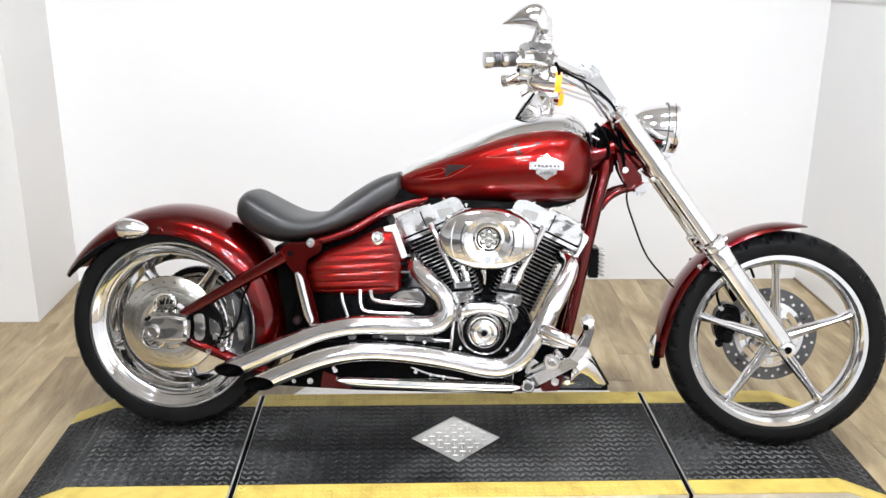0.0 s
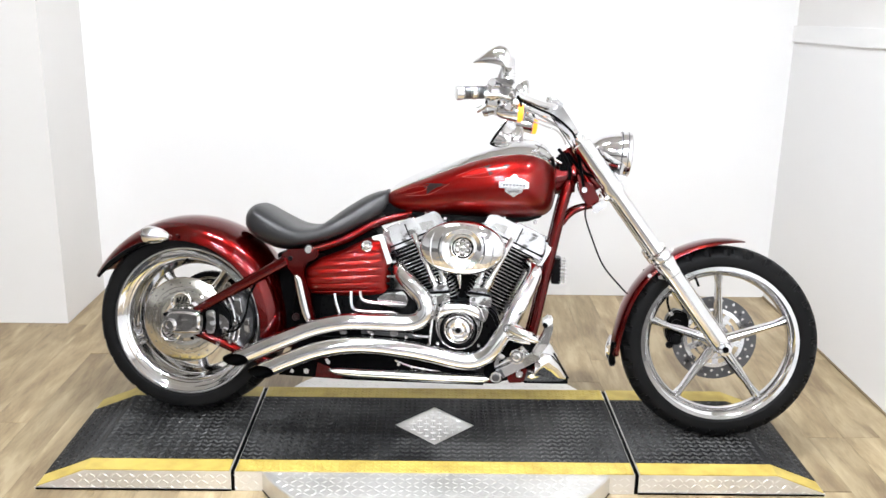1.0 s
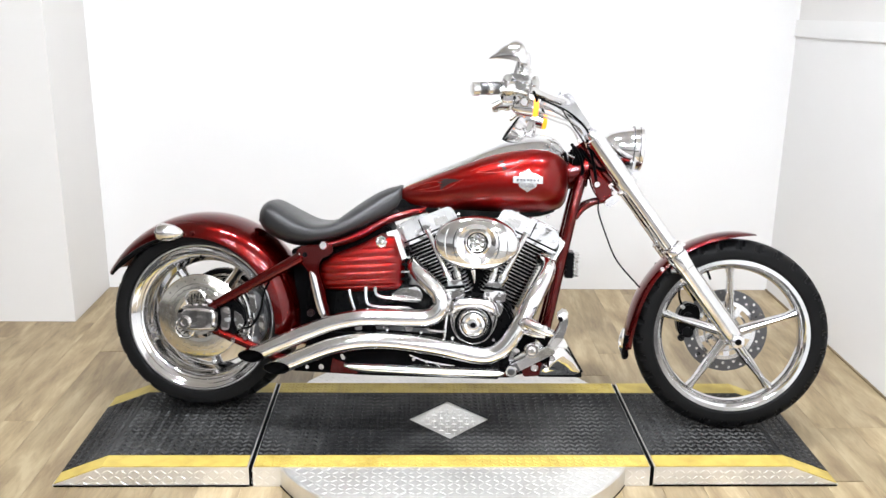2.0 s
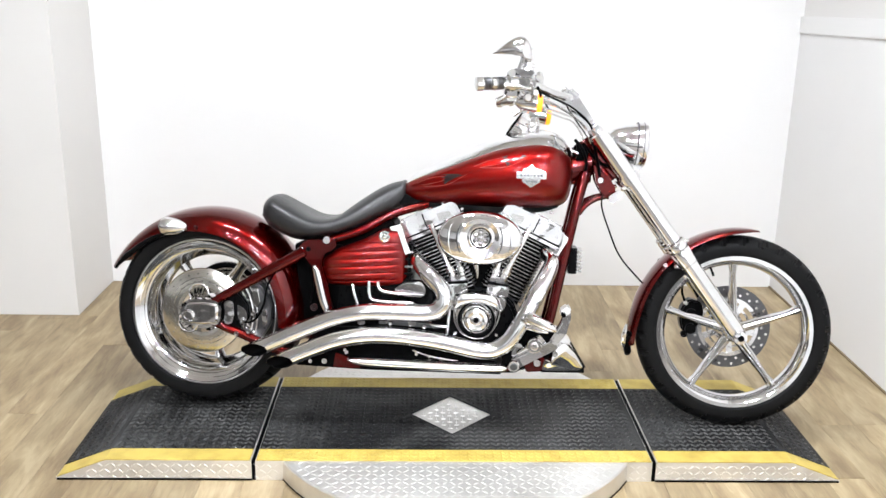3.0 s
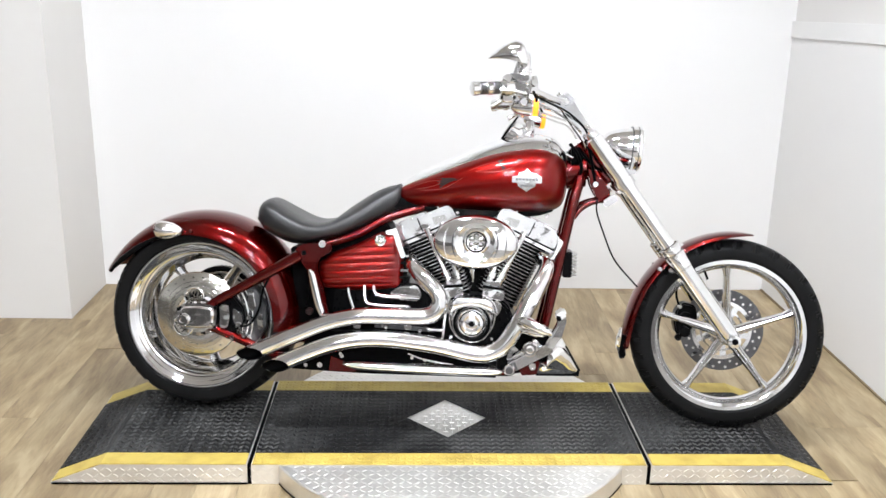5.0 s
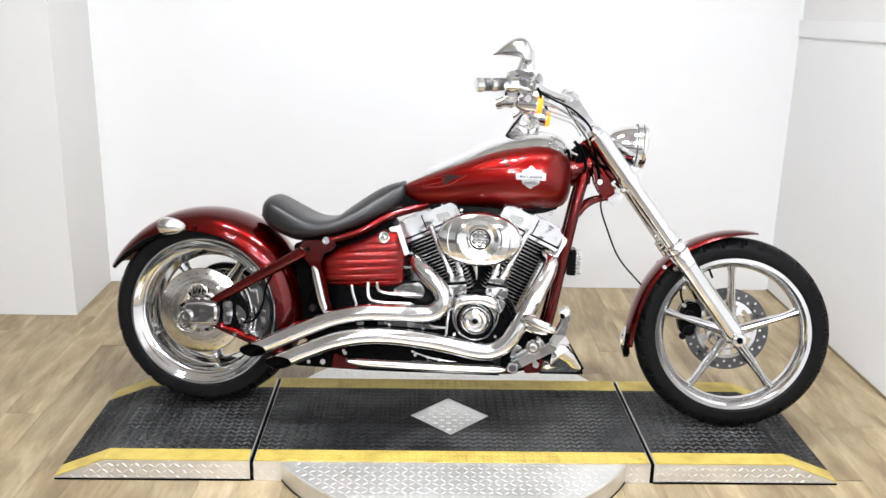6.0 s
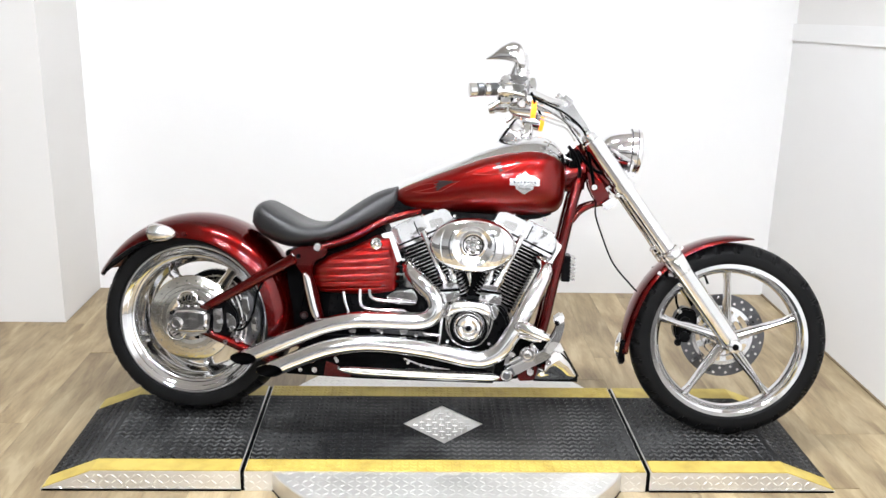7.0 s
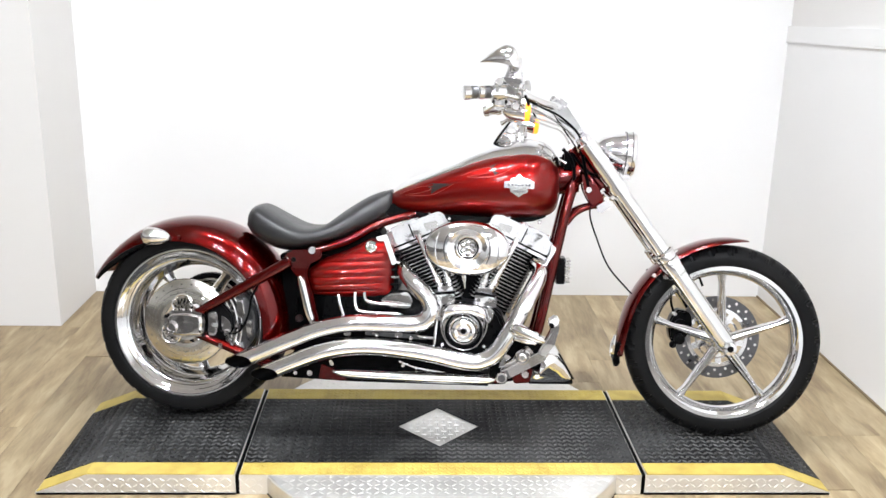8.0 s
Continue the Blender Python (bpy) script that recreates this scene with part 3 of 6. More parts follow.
def rear_wheel():
    bm = bm_new()
    turned(bm, [(0.2475, -0.112), (0.2475, -0.106), (0.238, -0.102), (0.232, -0.06), (0.228, 0.0), (0.232, 0.06), (0.238, 0.102), (0.2475, 0.106), (0.2475, 0.112), (0.236, 0.112),
                (0.226, 0.1), (0.222, 0.05), (0.2, 0.043), (0.184, 0.034), (0.18, 0.02), (0.18, 0.004), (0.184, -0.01), (0.196, -0.022), (0.2, -0.035), (0.2025, -0.06), (0.2035, -0.075), (0.209, -0.083), (0.2125, -0.084), (0.222, -0.094), (0.2255, -0.096), (0.236, -0.109), (0.24, -0.112)],
           AXLE_R, (0, 1, 0), 96, closed=True)
    wheel = part("rear_wheel", bm, RIM, bike, "wide deep-dish chrome rear wheel")
    for q, y, w in ((0.2385, -0.112, 0.0025), (0.2285, -0.0985, 0.002), (0.2165, -0.088, 0.002), (0.2055, -0.0775, 0.0018)):
        bm = bm_new()
        turned(bm, [(q - w, y), (q, y - w), (q + w, y), (q, y + w)], AXLE_R, (0, 1, 0), 96, closed=True)
        part("rim_ring", bm, CHROME, wheel)
    tyre(wheel, AXLE_R, 0.122, 0.242, 12)
    for k in range(5):
        spoke(wheel, AXLE_R, 58 + 72 * k, 0.03, 0.186, 0.05, 0.03, 0.014, 0.036, -0.03)
    bm = bm_new()
    turned(bm, [(0.001, -0.125), (0.028, -0.125), (0.032, -0.1), (0.05, -0.06), (0.052, 0.06), (0.036, 0.1), (0.03, 0.12), (0.001, 0.12)], AXLE_R, (0, 1, 0), 40)
    part("hub", bm, POLISHED, wheel)
    drilled_disc(wheel, AXLE_R + Vector((0, 0, 0.006)), -0.118, 0.082, 0.142, 24, dome=0.011)
    bm = bm_new()
    c = AXLE_R + Vector((0, 0, 0.006))
    turned(bm, [(0.03, -0.128), (0.06, -0.132), (0.06, -0.124), (0.03, -0.12)], c, (0, 1, 0), 40, closed=True)
    turned(bm, [(0.072, -0.131), (0.084, -0.1325), (0.084, -0.12), (0.072, -0.12)], c, (0, 1, 0), 48, closed=True)
    for k in range(5):
        for s in (-12, 12):
            beam(bm, polar(c, 0.05, 30 + 72 * k + s * 1.3, -0.127), polar(c, 0.08, 30 + 72 * k + s, -0.127), 0.006, 0.014, 0.001)
    part("disc_carrier", bm, DISC, wheel)
    # arched arms and slots of the carrier
    for k in range(3):
        bm = bm_new()
        sweep(bm, [polar(c, q, 100 + 120 * k + d, -0.135) for q, d in ((0.045, -34), (0.075, -26), (0.09, -8), (0.09, 8), (0.075, 26), (0.045, 34))], 0.004, 8, n=24)
        part("carrier_arm", bm, CHROME, wheel)
        for j in range(4):
            d = -13 + 8.5 * j
            bm = bm_new()
            beam(bm, polar(c, 0.062, 100 + 120 * k + d, -0.1345), polar(c, 0.079, 100 + 120 * k + d - 4, -0.1345), 0.003, 0.0035, 0.0)
            part("carrier_slot", bm, BLACK, wheel)
    for q, w in ((0.1415, 0.0018), (0.112, 0.0008), (0.098, 0.0008)):
        bm = bm_new()
        y = -0.1205 - 0.011 * (1 - ((q - 0.082) / 0.06) ** 2)
        turned(bm, [(q - w, y), (q, y - w), (q + w, y), (q, y + w)], c, (0, 1, 0), 72, closed=True)
        part("disc_ring", bm, CHROME, wheel)
    bm = bm_new()
    sweep(bm, [polar(AXLE_R, 0.222, 93, -0.075), polar(AXLE_R, 0.196, 93, -0.08)], 0.0045, 8)
    part("valve_stem", bm, MATT, wheel)
    bm = bm_new()
    turned(bm, [(0.118, 0.13), (0.134, 0.13), (0.134, 0.16), (0.118, 0.16)], AXLE_R, (0, 1, 0), 120, lambda j, k: 0.004 if k % 2 and j in (1, 2) else 0, closed=True)
    pulley = part("drive_pulley", bm, BLACK, wheel)
    bm = bm_new()
    turned(bm, [(0.05, 0.138), (0.118, 0.134), (0.118, 0.15), (0.05, 0.15)], AXLE_R, (0, 1, 0), 72, closed=True)
    part("pulley_web", bm, DISC, pulley)
    bm = bm_new()
    turned(bm, [(0.104, 0.1325), (0.109, 0.1315), (0.109, 0.136), (0.104, 0.136)], AXLE_R, (0, 1, 0), 72, closed=True)
    part("pulley_groove", bm, BLACK, pulley)
    return wheel


def arc_fender(name, c, angles, crown, edge, half, label, n=60, thick=0.004, power=2.2):
    """A fender bent round a wheel: crown and edge radii by angle, rounded across."""
    a = spline([[x] for x in angles], n)[:, 0]
    cr, ed = spline([[x] for x in crown], n)[:, 0], spline([[x] for x in edge], n)[:, 0]
    hw = spline([[x] for x in half], n)[:, 0]
    m = 21
    rings = []
    for i in range(n):
        outer, inner = [], []
        for k in range(m):
            u = -1 + 2 * k / (m - 1)
            ang = u * math.pi / 2
            y = hw[i] * math.copysign(abs(math.sin(ang)) ** (2 / power), u)
            f = abs(math.cos(ang)) ** (2 / power)
            r = ed[i] + (cr[i] - ed[i]) * f
            outer.append(polar(c, r, a[i], y))
            inner.append(polar(c, r - thick * (0.3 + f), a[i], y * (1 - thick / hw[i])))
        rings.append(outer + inner[::-1])
    bm = bm_new()
    loft(bm, rings)
    return part(name, bm, DEEP, bike, label, sharp=50)


def rear_fender():
    f = arc_fender("rear_fender", AXLE_R, (157, 140, 110, 78, 45, 15, -8), (0.366, 0.357, 0.351, 0.348, 0.348, 0.352, 0.352), (0.336, 0.305, 0.282, 0.266, 0.258, 0.256, 0.262),
                   (0.1, 0.13, 0.14, 0.142, 0.142, 0.142, 0.14), "glossy dark red rear fender hugging the wide tyre")
    # dark lining along the rear lip
    bm = bm_new()
    pts, rad = [], []
    for a in np.linspace(156.5, 100, 30):
        e = float(np.interp(a, (78, 110, 140, 157), (0.266, 0.282, 0.305, 0.336)))
        w = float(np.interp(a, (110, 140, 157), (0.14, 0.13, 0.1)))
        pts.append(polar(AXLE_R, e + 0.003, a, -w - 0.001))
        rad.append(float(np.interp(a, (100, 118, 145, 157), (0.002, 0.006, 0.0105, 0.004))))
    sweep(bm, pts, rad, 10)
    part("fender_lining", bm, BLACK, f)
    for s in (-1, 1):
        bm = bm_new()
        c, q = Vector((-0.128, s * 0.152, 0.606)), (1, 0, -0.02)
        turned(bm, [(0.0005, 0.0), (0.027, 0.0), (0.03, 0.004), (0.03, 0.02), (0.028, 0.036), (0.023, 0.056), (0.014, 0.074), (0.006, 0.082), (0.0005, 0.084)], c, q, 24)
        sig = part("turn_signal", bm, CHROME, bike, "chrome bullet turn signal on the fender")
        bm = bm_new()
        turned(bm, [(0.0005, -0.012), (0.016, -0.009), (0.025, -0.002), (0.0265, 0.001), (0.0005, 0.001)], c, q, 24)
        part("lens", bm, CLEAR, sig)
        bm = bm_new()
        sweep(bm, [c + Vector((0.02, 0, -0.005)), c + Vector((0.02, -s * 0.04, -0.02))], 0.01, 10)
        part("stalk", bm, CHROME, sig)
        bolt("fender_bolt", (-0.02, s * 0.14, 0.604), 0.007, 0.008, DEEP, f, (0, s, 0))


def seat():
    keys = [(0.186, 0.64, 0.668, 0.06), (0.193, 0.628, 0.696, 0.095), (0.21, 0.608, 0.714, 0.118), (0.235, 0.592, 0.715, 0.13), (0.295, 0.569, 0.687, 0.142), (0.355, 0.568, 0.66, 0.148), (0.41, 0.582, 0.655, 0.148),
            (0.47, 0.6, 0.672, 0.138), (0.53, 0.624, 0.7, 0.118), (0.59, 0.655, 0.738, 0.092), (0.63, 0.68, 0.765, 0.075), (0.652, 0.7, 0.779, 0.066), (0.662, 0.715, 0.77, 0.058)]
    rows = spline(keys, 60)
    rings = []
    for x, lo, hi, w in rows:
        ring = oval(x, 0, (lo + hi) / 2, w, (hi - lo) / 2, 48, 2.7)
        # the saddle dips in its middle and rolls over at the sides
        ring = [(px, py, pz - 0.015 * max(0, 1 - (py / w) ** 2) * (1 if pz > (lo + hi) / 2 else 0) * min(1, (x - 0.2) * 6) * max(0, (0.62 - x) / 0.4)) for px, py, pz in ring]
        # the nose is crowned
        crown = 0.027 * max(0, 1 - ((x - 0.545) / 0.1) ** 2)
        ring = [(px, py, pz + crown * max(0, 1 - (py / w) ** 2) * (1 if pz > (lo + hi) / 2 else 0)) for px, py, pz in ring]
        rings.append(ring)
    bm = bm_new()
    loft(bm, rings)
    s = part("seat", bm, LEATHER, bike, "smooth black leather solo seat with raised back lip", sharp=60)
    bm = bm_new()
    loft(bm, [oval(0.17, 0, 0.645, 0.02, 0.006, 16), oval(0.2, 0, 0.63, 0.07, 0.014, 16), oval(0.25, 0, 0.6, 0.09, 0.014, 16), oval(0.27, 0, 0.59, 0.08, 0.01, 16)])
    part("seat_pan", bm, MATT, s)


TANK = [(0.655, 0.728, 0.762, 0.03), (0.662, 0.718, 0.776, 0.052), (0.69, 0.708, 0.792, 0.076), (0.74, 0.702, 0.815, 0.1), (0.82, 0.7, 0.85, 0.126), (0.9, 0.7, 0.884, 0.146), (0.98, 0.698, 0.91, 0.16), (1.05, 0.698, 0.926, 0.168),
        (1.11, 0.7, 0.931, 0.166), (1.15, 0.705, 0.925, 0.153), (1.18, 0.716, 0.906, 0.128), (1.198, 0.738, 0.878, 0.095), (1.207, 0.775, 0.84, 0.05)]


def tank_at(x):
    xs = [k[0] for k in TANK]
    return [float(np.interp(x, xs, [k[i] for k in TANK])) for i in (1, 2, 3)]


def tank_skin(x, z):
    """How far to the side the tank's skin stands at x, z."""
    lo, hi, w = tank_at(x)
    f = min(0.999, abs(z - (lo + hi) / 2) / ((hi - lo) / 2))
    return w * (1 - f ** 2.35) ** (1 / 2.35)


def fuel_tank():
    rings = [oval(x, 0, (lo + hi) / 2, w, (hi - lo) / 2, 48, 2.35) for x, lo, hi, w in spline(TANK, 72)]
    bm = bm_new()
    loft(bm, rings)
    t = part("fuel_tank", bm, RED, bike, "teardrop candy red fuel tank with dark flame graphics", sharp=60)
    # chrome console along the spine
    rows = spline([(0.66, 0.777, 0.766), (0.7, 0.81, 0.787), (0.8, 0.86, 0.828), (0.9, 0.907, 0.867), (0.98, 0.938, 0.893), (1.06, 0.956, 0.907), (1.12, 0.957, 0.908), (1.165, 0.943, 0.894), (1.195, 0.91, 0.87), (1.203, 0.885, 0.852)], 56)
    rings = []
    for x, top, low in rows:
        half = tank_skin(x, low) + 0.003
        ring = [(x, half * k, low + (top - low) * (1 - abs(k) ** 2.2)) for k in np.linspace(-1, 1, 33)]
        rings.append(ring + [(x, half * k, low - 0.006) for k in (0.97, 0, -0.97)])
    bm = bm_new()
    loft(bm, rings)
    con = part("console", bm, CHROME, bike, "chrome tank console", sharp=60)
    axis = Vector((-0.826, 0, 0.563))
    bm = bm_new()
    turned(bm, [(0.0005, -0.055), (0.02, -0.052), (0.034, -0.04), (0.039, -0.02), (0.04, 0.0), (0.043, 0.003), (0.043, 0.012), (0.039, 0.015), (0.0005, 0.013)], (1.018, 0, 0.972), axis, 36)
    sweep(bm, [(1.06, 0, 0.955), (1.075, 0, 0.97), (1.08, 0, 1.0)], (0.026, 0.022, 0.012), 14, n=10)
    part("speedometer", bm, CHROME, con)
    bm = bm_new()
    turned(bm, [(0.0375, 0.004), (0.0445, 0.004), (0.0445, 0.0105), (0.0375, 0.0105)], (1.018, 0, 0.972), axis, 36, closed=True)
    part("gauge_ring", bm, MATT, con)
    bm = bm_new()
    turned(bm, [(0.0005, 0), (0.05, 0), (0.052, 0.004), (0.047, 0.01), (0.0005, 0.012)], (1.05, 0, 0.938), (-0.12, 0, 1), 36)
    part("dash_plate", bm, CHROME, con)
    bm = bm_new()
    turned(bm, [(0.0005, 0), (0.03, 0), (0.032, 0.008), (0.024, 0.015), (0.0005, 0.017)], (0.945, 0, 0.905), (-0.4, 0, 1), 28)
    part("filler_cap", bm, CHROME, con)
    for s in (-1, 1):
        bm = bm_new()
        pts = [(x, s * (tank_skin(x, z) + 0.001), z) for x, _, z in rows[1:-1]]
        sweep(bm, pts, 0.003, 6)
        part("chrome_edge", bm, CHROME, t)

    def patch(name, poly, mat, lift, s, label=""):
        """A thin painted or cast shape that follows the tank's skin."""
        bm = bm_new()
        f = bm.faces.new([bm.verts.new((x, 0, z)) for x, z in poly])
        bmesh.ops.triangulate(bm, faces=[f])
        for _ in range(2):
            bmesh.ops.subdivide_edges(bm, edges=bm.edges, cuts=1, use_grid_fill=True)
        bmesh.ops.triangulate(bm, faces=bm.faces)
        for v in bm.verts:
            v.co.y = s * (tank_skin(v.co.x, v.co.z) + lift)
        out = bmesh.ops.extrude_face_region(bm, geom=bm.faces[:])
        for v in out["geom"]:
            if isinstance(v, bmesh.types.BMVert):
                v.co.y -= s * (lift + 0.004)
        return part(name, bm, mat, bike if name == "emblem" else t, label, sharp=40)

    for s in (-1, 1):
        for (x, z, k) in ((0.808, 0.795, 1.0), (1.008, 0.862, 1.0)):
            poly = [(x + k * a, z + k * b) for a, b in ((-0.012, -0.022), (0.0, -0.012), (0.02, 0.0), (0.06, 0.014), (0.02, 0.013), (-0.01, 0.012), (-0.03, 0.006), (-0.014, 0.003), (-0.004, -0.004))]
            patch("flame", poly, FLAME, 0.0006, s, "dark flame graphic")
            bm = bm_new()
            loop = [(x + k * a, z + k * b) for a, b in ((0.06, 0.014), (0.01, -0.016), (-0.02, -0.026), (-0.06, -0.03), (-0.1, -0.03), (-0.06, -0.022), (-0.02, -0.01), (-0.02, 0.002), (-0.06, -0.004), (-0.12, -0.028))]
            sweep(bm, [(a, s * (tank_skin(a, b) + 0.0002), b) for a, b in spline(loop, 40)], 0.001, 6)
            part("pinstripe", bm, PINLINE, t)
        c = (1.073, 0.812)
        shield = [(c[0] + 0.9 * a, c[1] + 0.94 * b) for a, b in ((-0.052, 0.012), (-0.03, 0.013), (-0.03, 0.022), (-0.012, 0.026), (0.0, 0.038), (0.012, 0.026), (0.03, 0.022), (0.03, 0.013), (0.052, 0.012),
                                                   (0.052, -0.01), (0.032, -0.011), (0.03, -0.022), (0.014, -0.03), (0.0, -0.04), (-0.014, -0.03), (-0.03, -0.022), (-0.032, -0.011), (-0.052, -0.01))]
        e = patch("emblem", shield, SILVER, 0.004, s, "chrome shield emblem")
        for z, wide, thick in ((0.001, 0.037, 0.006), (-0.019, 0.018, 0.006), (0.019, 0.018, 0.005)):
            bm = bm_new()
            for k in range(7):
                x = c[0] + (k - 3) / 3.5 * wide
                block(bm, (x, s * (tank_skin(x, c[1] + z) + 0.0045), c[1] + z), (wide * 0.16, 0.0015, thick), bevel=0)
            part("emblem_bars", bm, DULL, e)


def frame_and_swingarm():
    bm = bm_new()
    for s in (-1, 1):
        sweep(bm, [(1.262, s * 0.035, 0.84), (1.235, s * 0.07, 0.77), (1.192, s * 0.085, 0.553), (1.152, s * 0.09, 0.34), (1.12, s * 0.1, 0.235), (1.06, s * 0.11, 0.19), (0.95, s * 0.12, 0.18), (0.34, s * 0.12, 0.185)], 0.0175, 14, n=60)
        sweep(bm, [(0.4, s * 0.12, 0.57), (0.52, s * 0.1, 0.61), (0.62, s * 0.07, 0.665), (0.74, s * 0.05, 0.705)], 0.014, 12, n=24)
    sweep(bm, [(0.7, 0, 0.7), (0.95, 0, 0.74), (1.2, 0, 0.83), (1.26, 0, 0.85)], 0.024, 12, n=20)
    f = part("frame", bm, DEEP, bike, "dark red tubular steel frame")
    bm = bm_new()
    d = Vector((0.477, 0, -0.63)).normalized()
    turned(bm, [(0.001, 0), (0.034, 0), (0.036, 0.02), (0.03, 0.04), (0.03, 0.13), (0.036, 0.15), (0.034, 0.165), (0.001, 0.165)], Vector((1.236, 0, 0.93)), d, 28)
    loft(bm, [oval(1.2, 0, 0.83, 0.03, 0.05, 16), oval(1.27, 0, 0.85, 0.034, 0.06, 16)])
    part("steering_head", bm, DEEP, f)
    for s in (-1, 1):
        bm = bm_new()
        prism(bm, rounded([(1.272, 0.856), (1.292, 0.834), (1.325, 0.815), (1.35, 0.775), (1.338, 0.745), (1.318, 0.745), (1.3, 0.765), (1.282, 0.8)], 0.01), s * 0.05 - 0.008, s * 0.05 + 0.008, 0.005, 3)
        part("neck_gusset", bm, DEEP, f)
        bolt("gusset_bolt", (1.298, s * 0.058, 0.802), 0.011, 0.01, CHROME, f, (0, s, 0))
        bm = bm_new()
        sweep(bm, [(1.335, s * 0.05, 0.752), (1.29, s * 0.056, 0.742), (1.255, s * 0.064, 0.722), (1.232, s * 0.072, 0.69)], (0.008, 0.009, 0.01, 0.008), 10, n=14)
        part("neck_strut", bm, DEEP, f)
    for s in (-1, 1):
        bm = bm_new()
        poly = rounded([(0.33, 0.56), (0.36, 0.58), (0.455, 0.585), (0.45, 0.555), (0.412, 0.535), (0.406, 0.5), (0.43, 0.43), (0.446, 0.345), (0.426, 0.34), (0.408, 0.405), (0.386, 0.48), (0.345, 0.53)], 0.012)
        prism(bm, poly, s * 0.15 - 0.014, s * 0.15 + 0.014, 0.004)
        sp = part("seat_post_plate", bm, DEEP, bike)
        bm = bm_new()
        rows = spline([(0.383, 0.497, 0.006), (0.39, 0.482, 0.0115), (0.4, 0.44, 0.0125), (0.414, 0.385, 0.0125), (0.424, 0.358, 0.0115), (0.426, 0.346, 0.006)], 24)
        loft(bm, [[(x + w * math.cos(a), s * (0.166 + 0.008 * max(0, math.sin(a))), z + 0.2 * w * math.cos(a)) for a in np.linspace(0, 2 * math.pi, 12, endpoint=False)] for x, z, w in rows])
        part("chrome_cover", bm, CHROME, sp)
        bolt("frame_bolt", (0.424, s * 0.16, 0.582), 0.014, 0.014, CHROME, f, (0, s, 0))
        bolt("frame_bolt", (0.363, s * 0.16, 0.55), 0.008, 0.008, BLACK, f, (0, s, 0))
        bolt("frame_bolt", (0.385, s * 0.16, 0.36), 0.012, 0.012, FLAME, f, (0, s, 0))
    for s in (-1, 1):
        bm = bm_new()
        sweep(bm, [(0.35, s * 0.158, 0.542), (0.25, s * 0.16, 0.483), (0.1, s * 0.163, 0.394), (0.03, s * 0.165, 0.352)], (0.019, 0.0185, 0.0155, 0.011), 16, n=16)
        part("swingarm_strut", bm, DEEP, bike, "dark red upper swingarm strut")
        bm = bm_new()
        sweep(bm, [(0.03, s * 0.165, 0.302), (0.16, s * 0.158, 0.252), (0.3, s * 0.15, 0.2), (0.4, s * 0.14, 0.215)], (0.012, 0.0155, 0.0165, 0.02), 16, n=16)
        part("swingarm_strut", bm, DEEP, bike, "dark red lower swingarm strut")
    for s in (-1, 1):
        bm = bm_new()
        poly = rounded([(-0.058, 0.345), (-0.04, 0.372), (0.03, 0.376), (0.082, 0.368), (0.088, 0.335), (0.08, 0.287), (0.0, 0.28), (-0.045, 0.285), (-0.06, 0.305)], 0.016)
        prism(bm, poly, s * 0.194, s * 0.145, 0.013, 5, 0.9)
        a = part("axle_cover", bm, CAST, bike)
        bolt("axle_nut", (-0.025, s * 0.19, 0.318), 0.021, 0.018, CHROME, a, (0, s, 0))
        bm = bm_new()
        sweep(bm, [(-0.03, s * 0.187, 0.35), (0.02, s * 0.189, 0.357), (0.07, s * 0.189, 0.353)], (0.002, 0.004, 0.003), 8, n=10)
        sweep(bm, [(-0.02, s * 0.187, 0.296), (0.02, s * 0.189, 0.296), (0.07, s * 0.189, 0.3)], (0.002, 0.004, 0.003), 8, n=10)
        part("cover_rib", bm, STEEL, a)
        for x, z in ((0.078, 0.36), (0.078, 0.296), (-0.044, 0.352)):
            bolt("cover_screw", (x, s * 0.188, z), 0.006, 0.006, BLACK, a, (0, s, 0))
    # rear caliper
    bm = bm_new()
    prism(bm, rounded([(0.075, 0.385), (0.13, 0.4), (0.165, 0.36), (0.17, 0.31), (0.13, 0.275), (0.085, 0.28)], 0.014), -0.16, -0.1, 0.005)
    cal = part("rear_caliper", bm, BLACK, bike, "black brake caliper with chrome cover")
    bm = bm_new()
    prism(bm, rounded([(0.086, 0.368), (0.118, 0.372), (0.122, 0.33), (0.116, 0.293), (0.086, 0.292), (0.091, 0.33)], 0.014), -0.178, -0.16, 0.004)
    prism(bm, rounded([(0.13, 0.36), (0.16, 0.34), (0.165, 0.31), (0.14, 0.29), (0.132, 0.32)], 0.01), -0.168, -0.158, 0.003)
    part("caliper_cover", bm, CAST, cal)
    bm = bm_new()
    prism(bm, rounded([(0.15, 0.43), (0.2, 0.42), (0.232, 0.36), (0.232, 0.29), (0.2, 0.24), (0.15, 0.235), (0.14, 0.33)], 0.015), -0.135, -0.09, 0.005)
    part("caliper_bracket", bm, DULL, cal)
    for q, w, y, a0, a1 in ((0.158, 0.006, -0.136, -22, 30), (0.175, 0.0065, -0.138, -26, 34), (0.19, 0.005, -0.14, -28, 38)):
        bm = bm_new()
        sweep(bm, [polar(AXLE_R, q, a, y) for a in np.linspace(a0, a1, 24)], w, 8)
        part("bracket_ring", bm, CAST, cal)
    for k in range(9):
        bm = bm_new()
        block(bm, polar(AXLE_R, 0.166, -18 + 6 * k, -0.138), (0.014, 0.016, 0.004), pose(0, 0, 0, 0, 18 - 7 * k, 0).to_3x3(), bevel=0.001)
        part("bracket_tooth", bm, STEEL, cal)
    # Added black plate for the dark gap between rear fender and seat post.
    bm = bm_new()
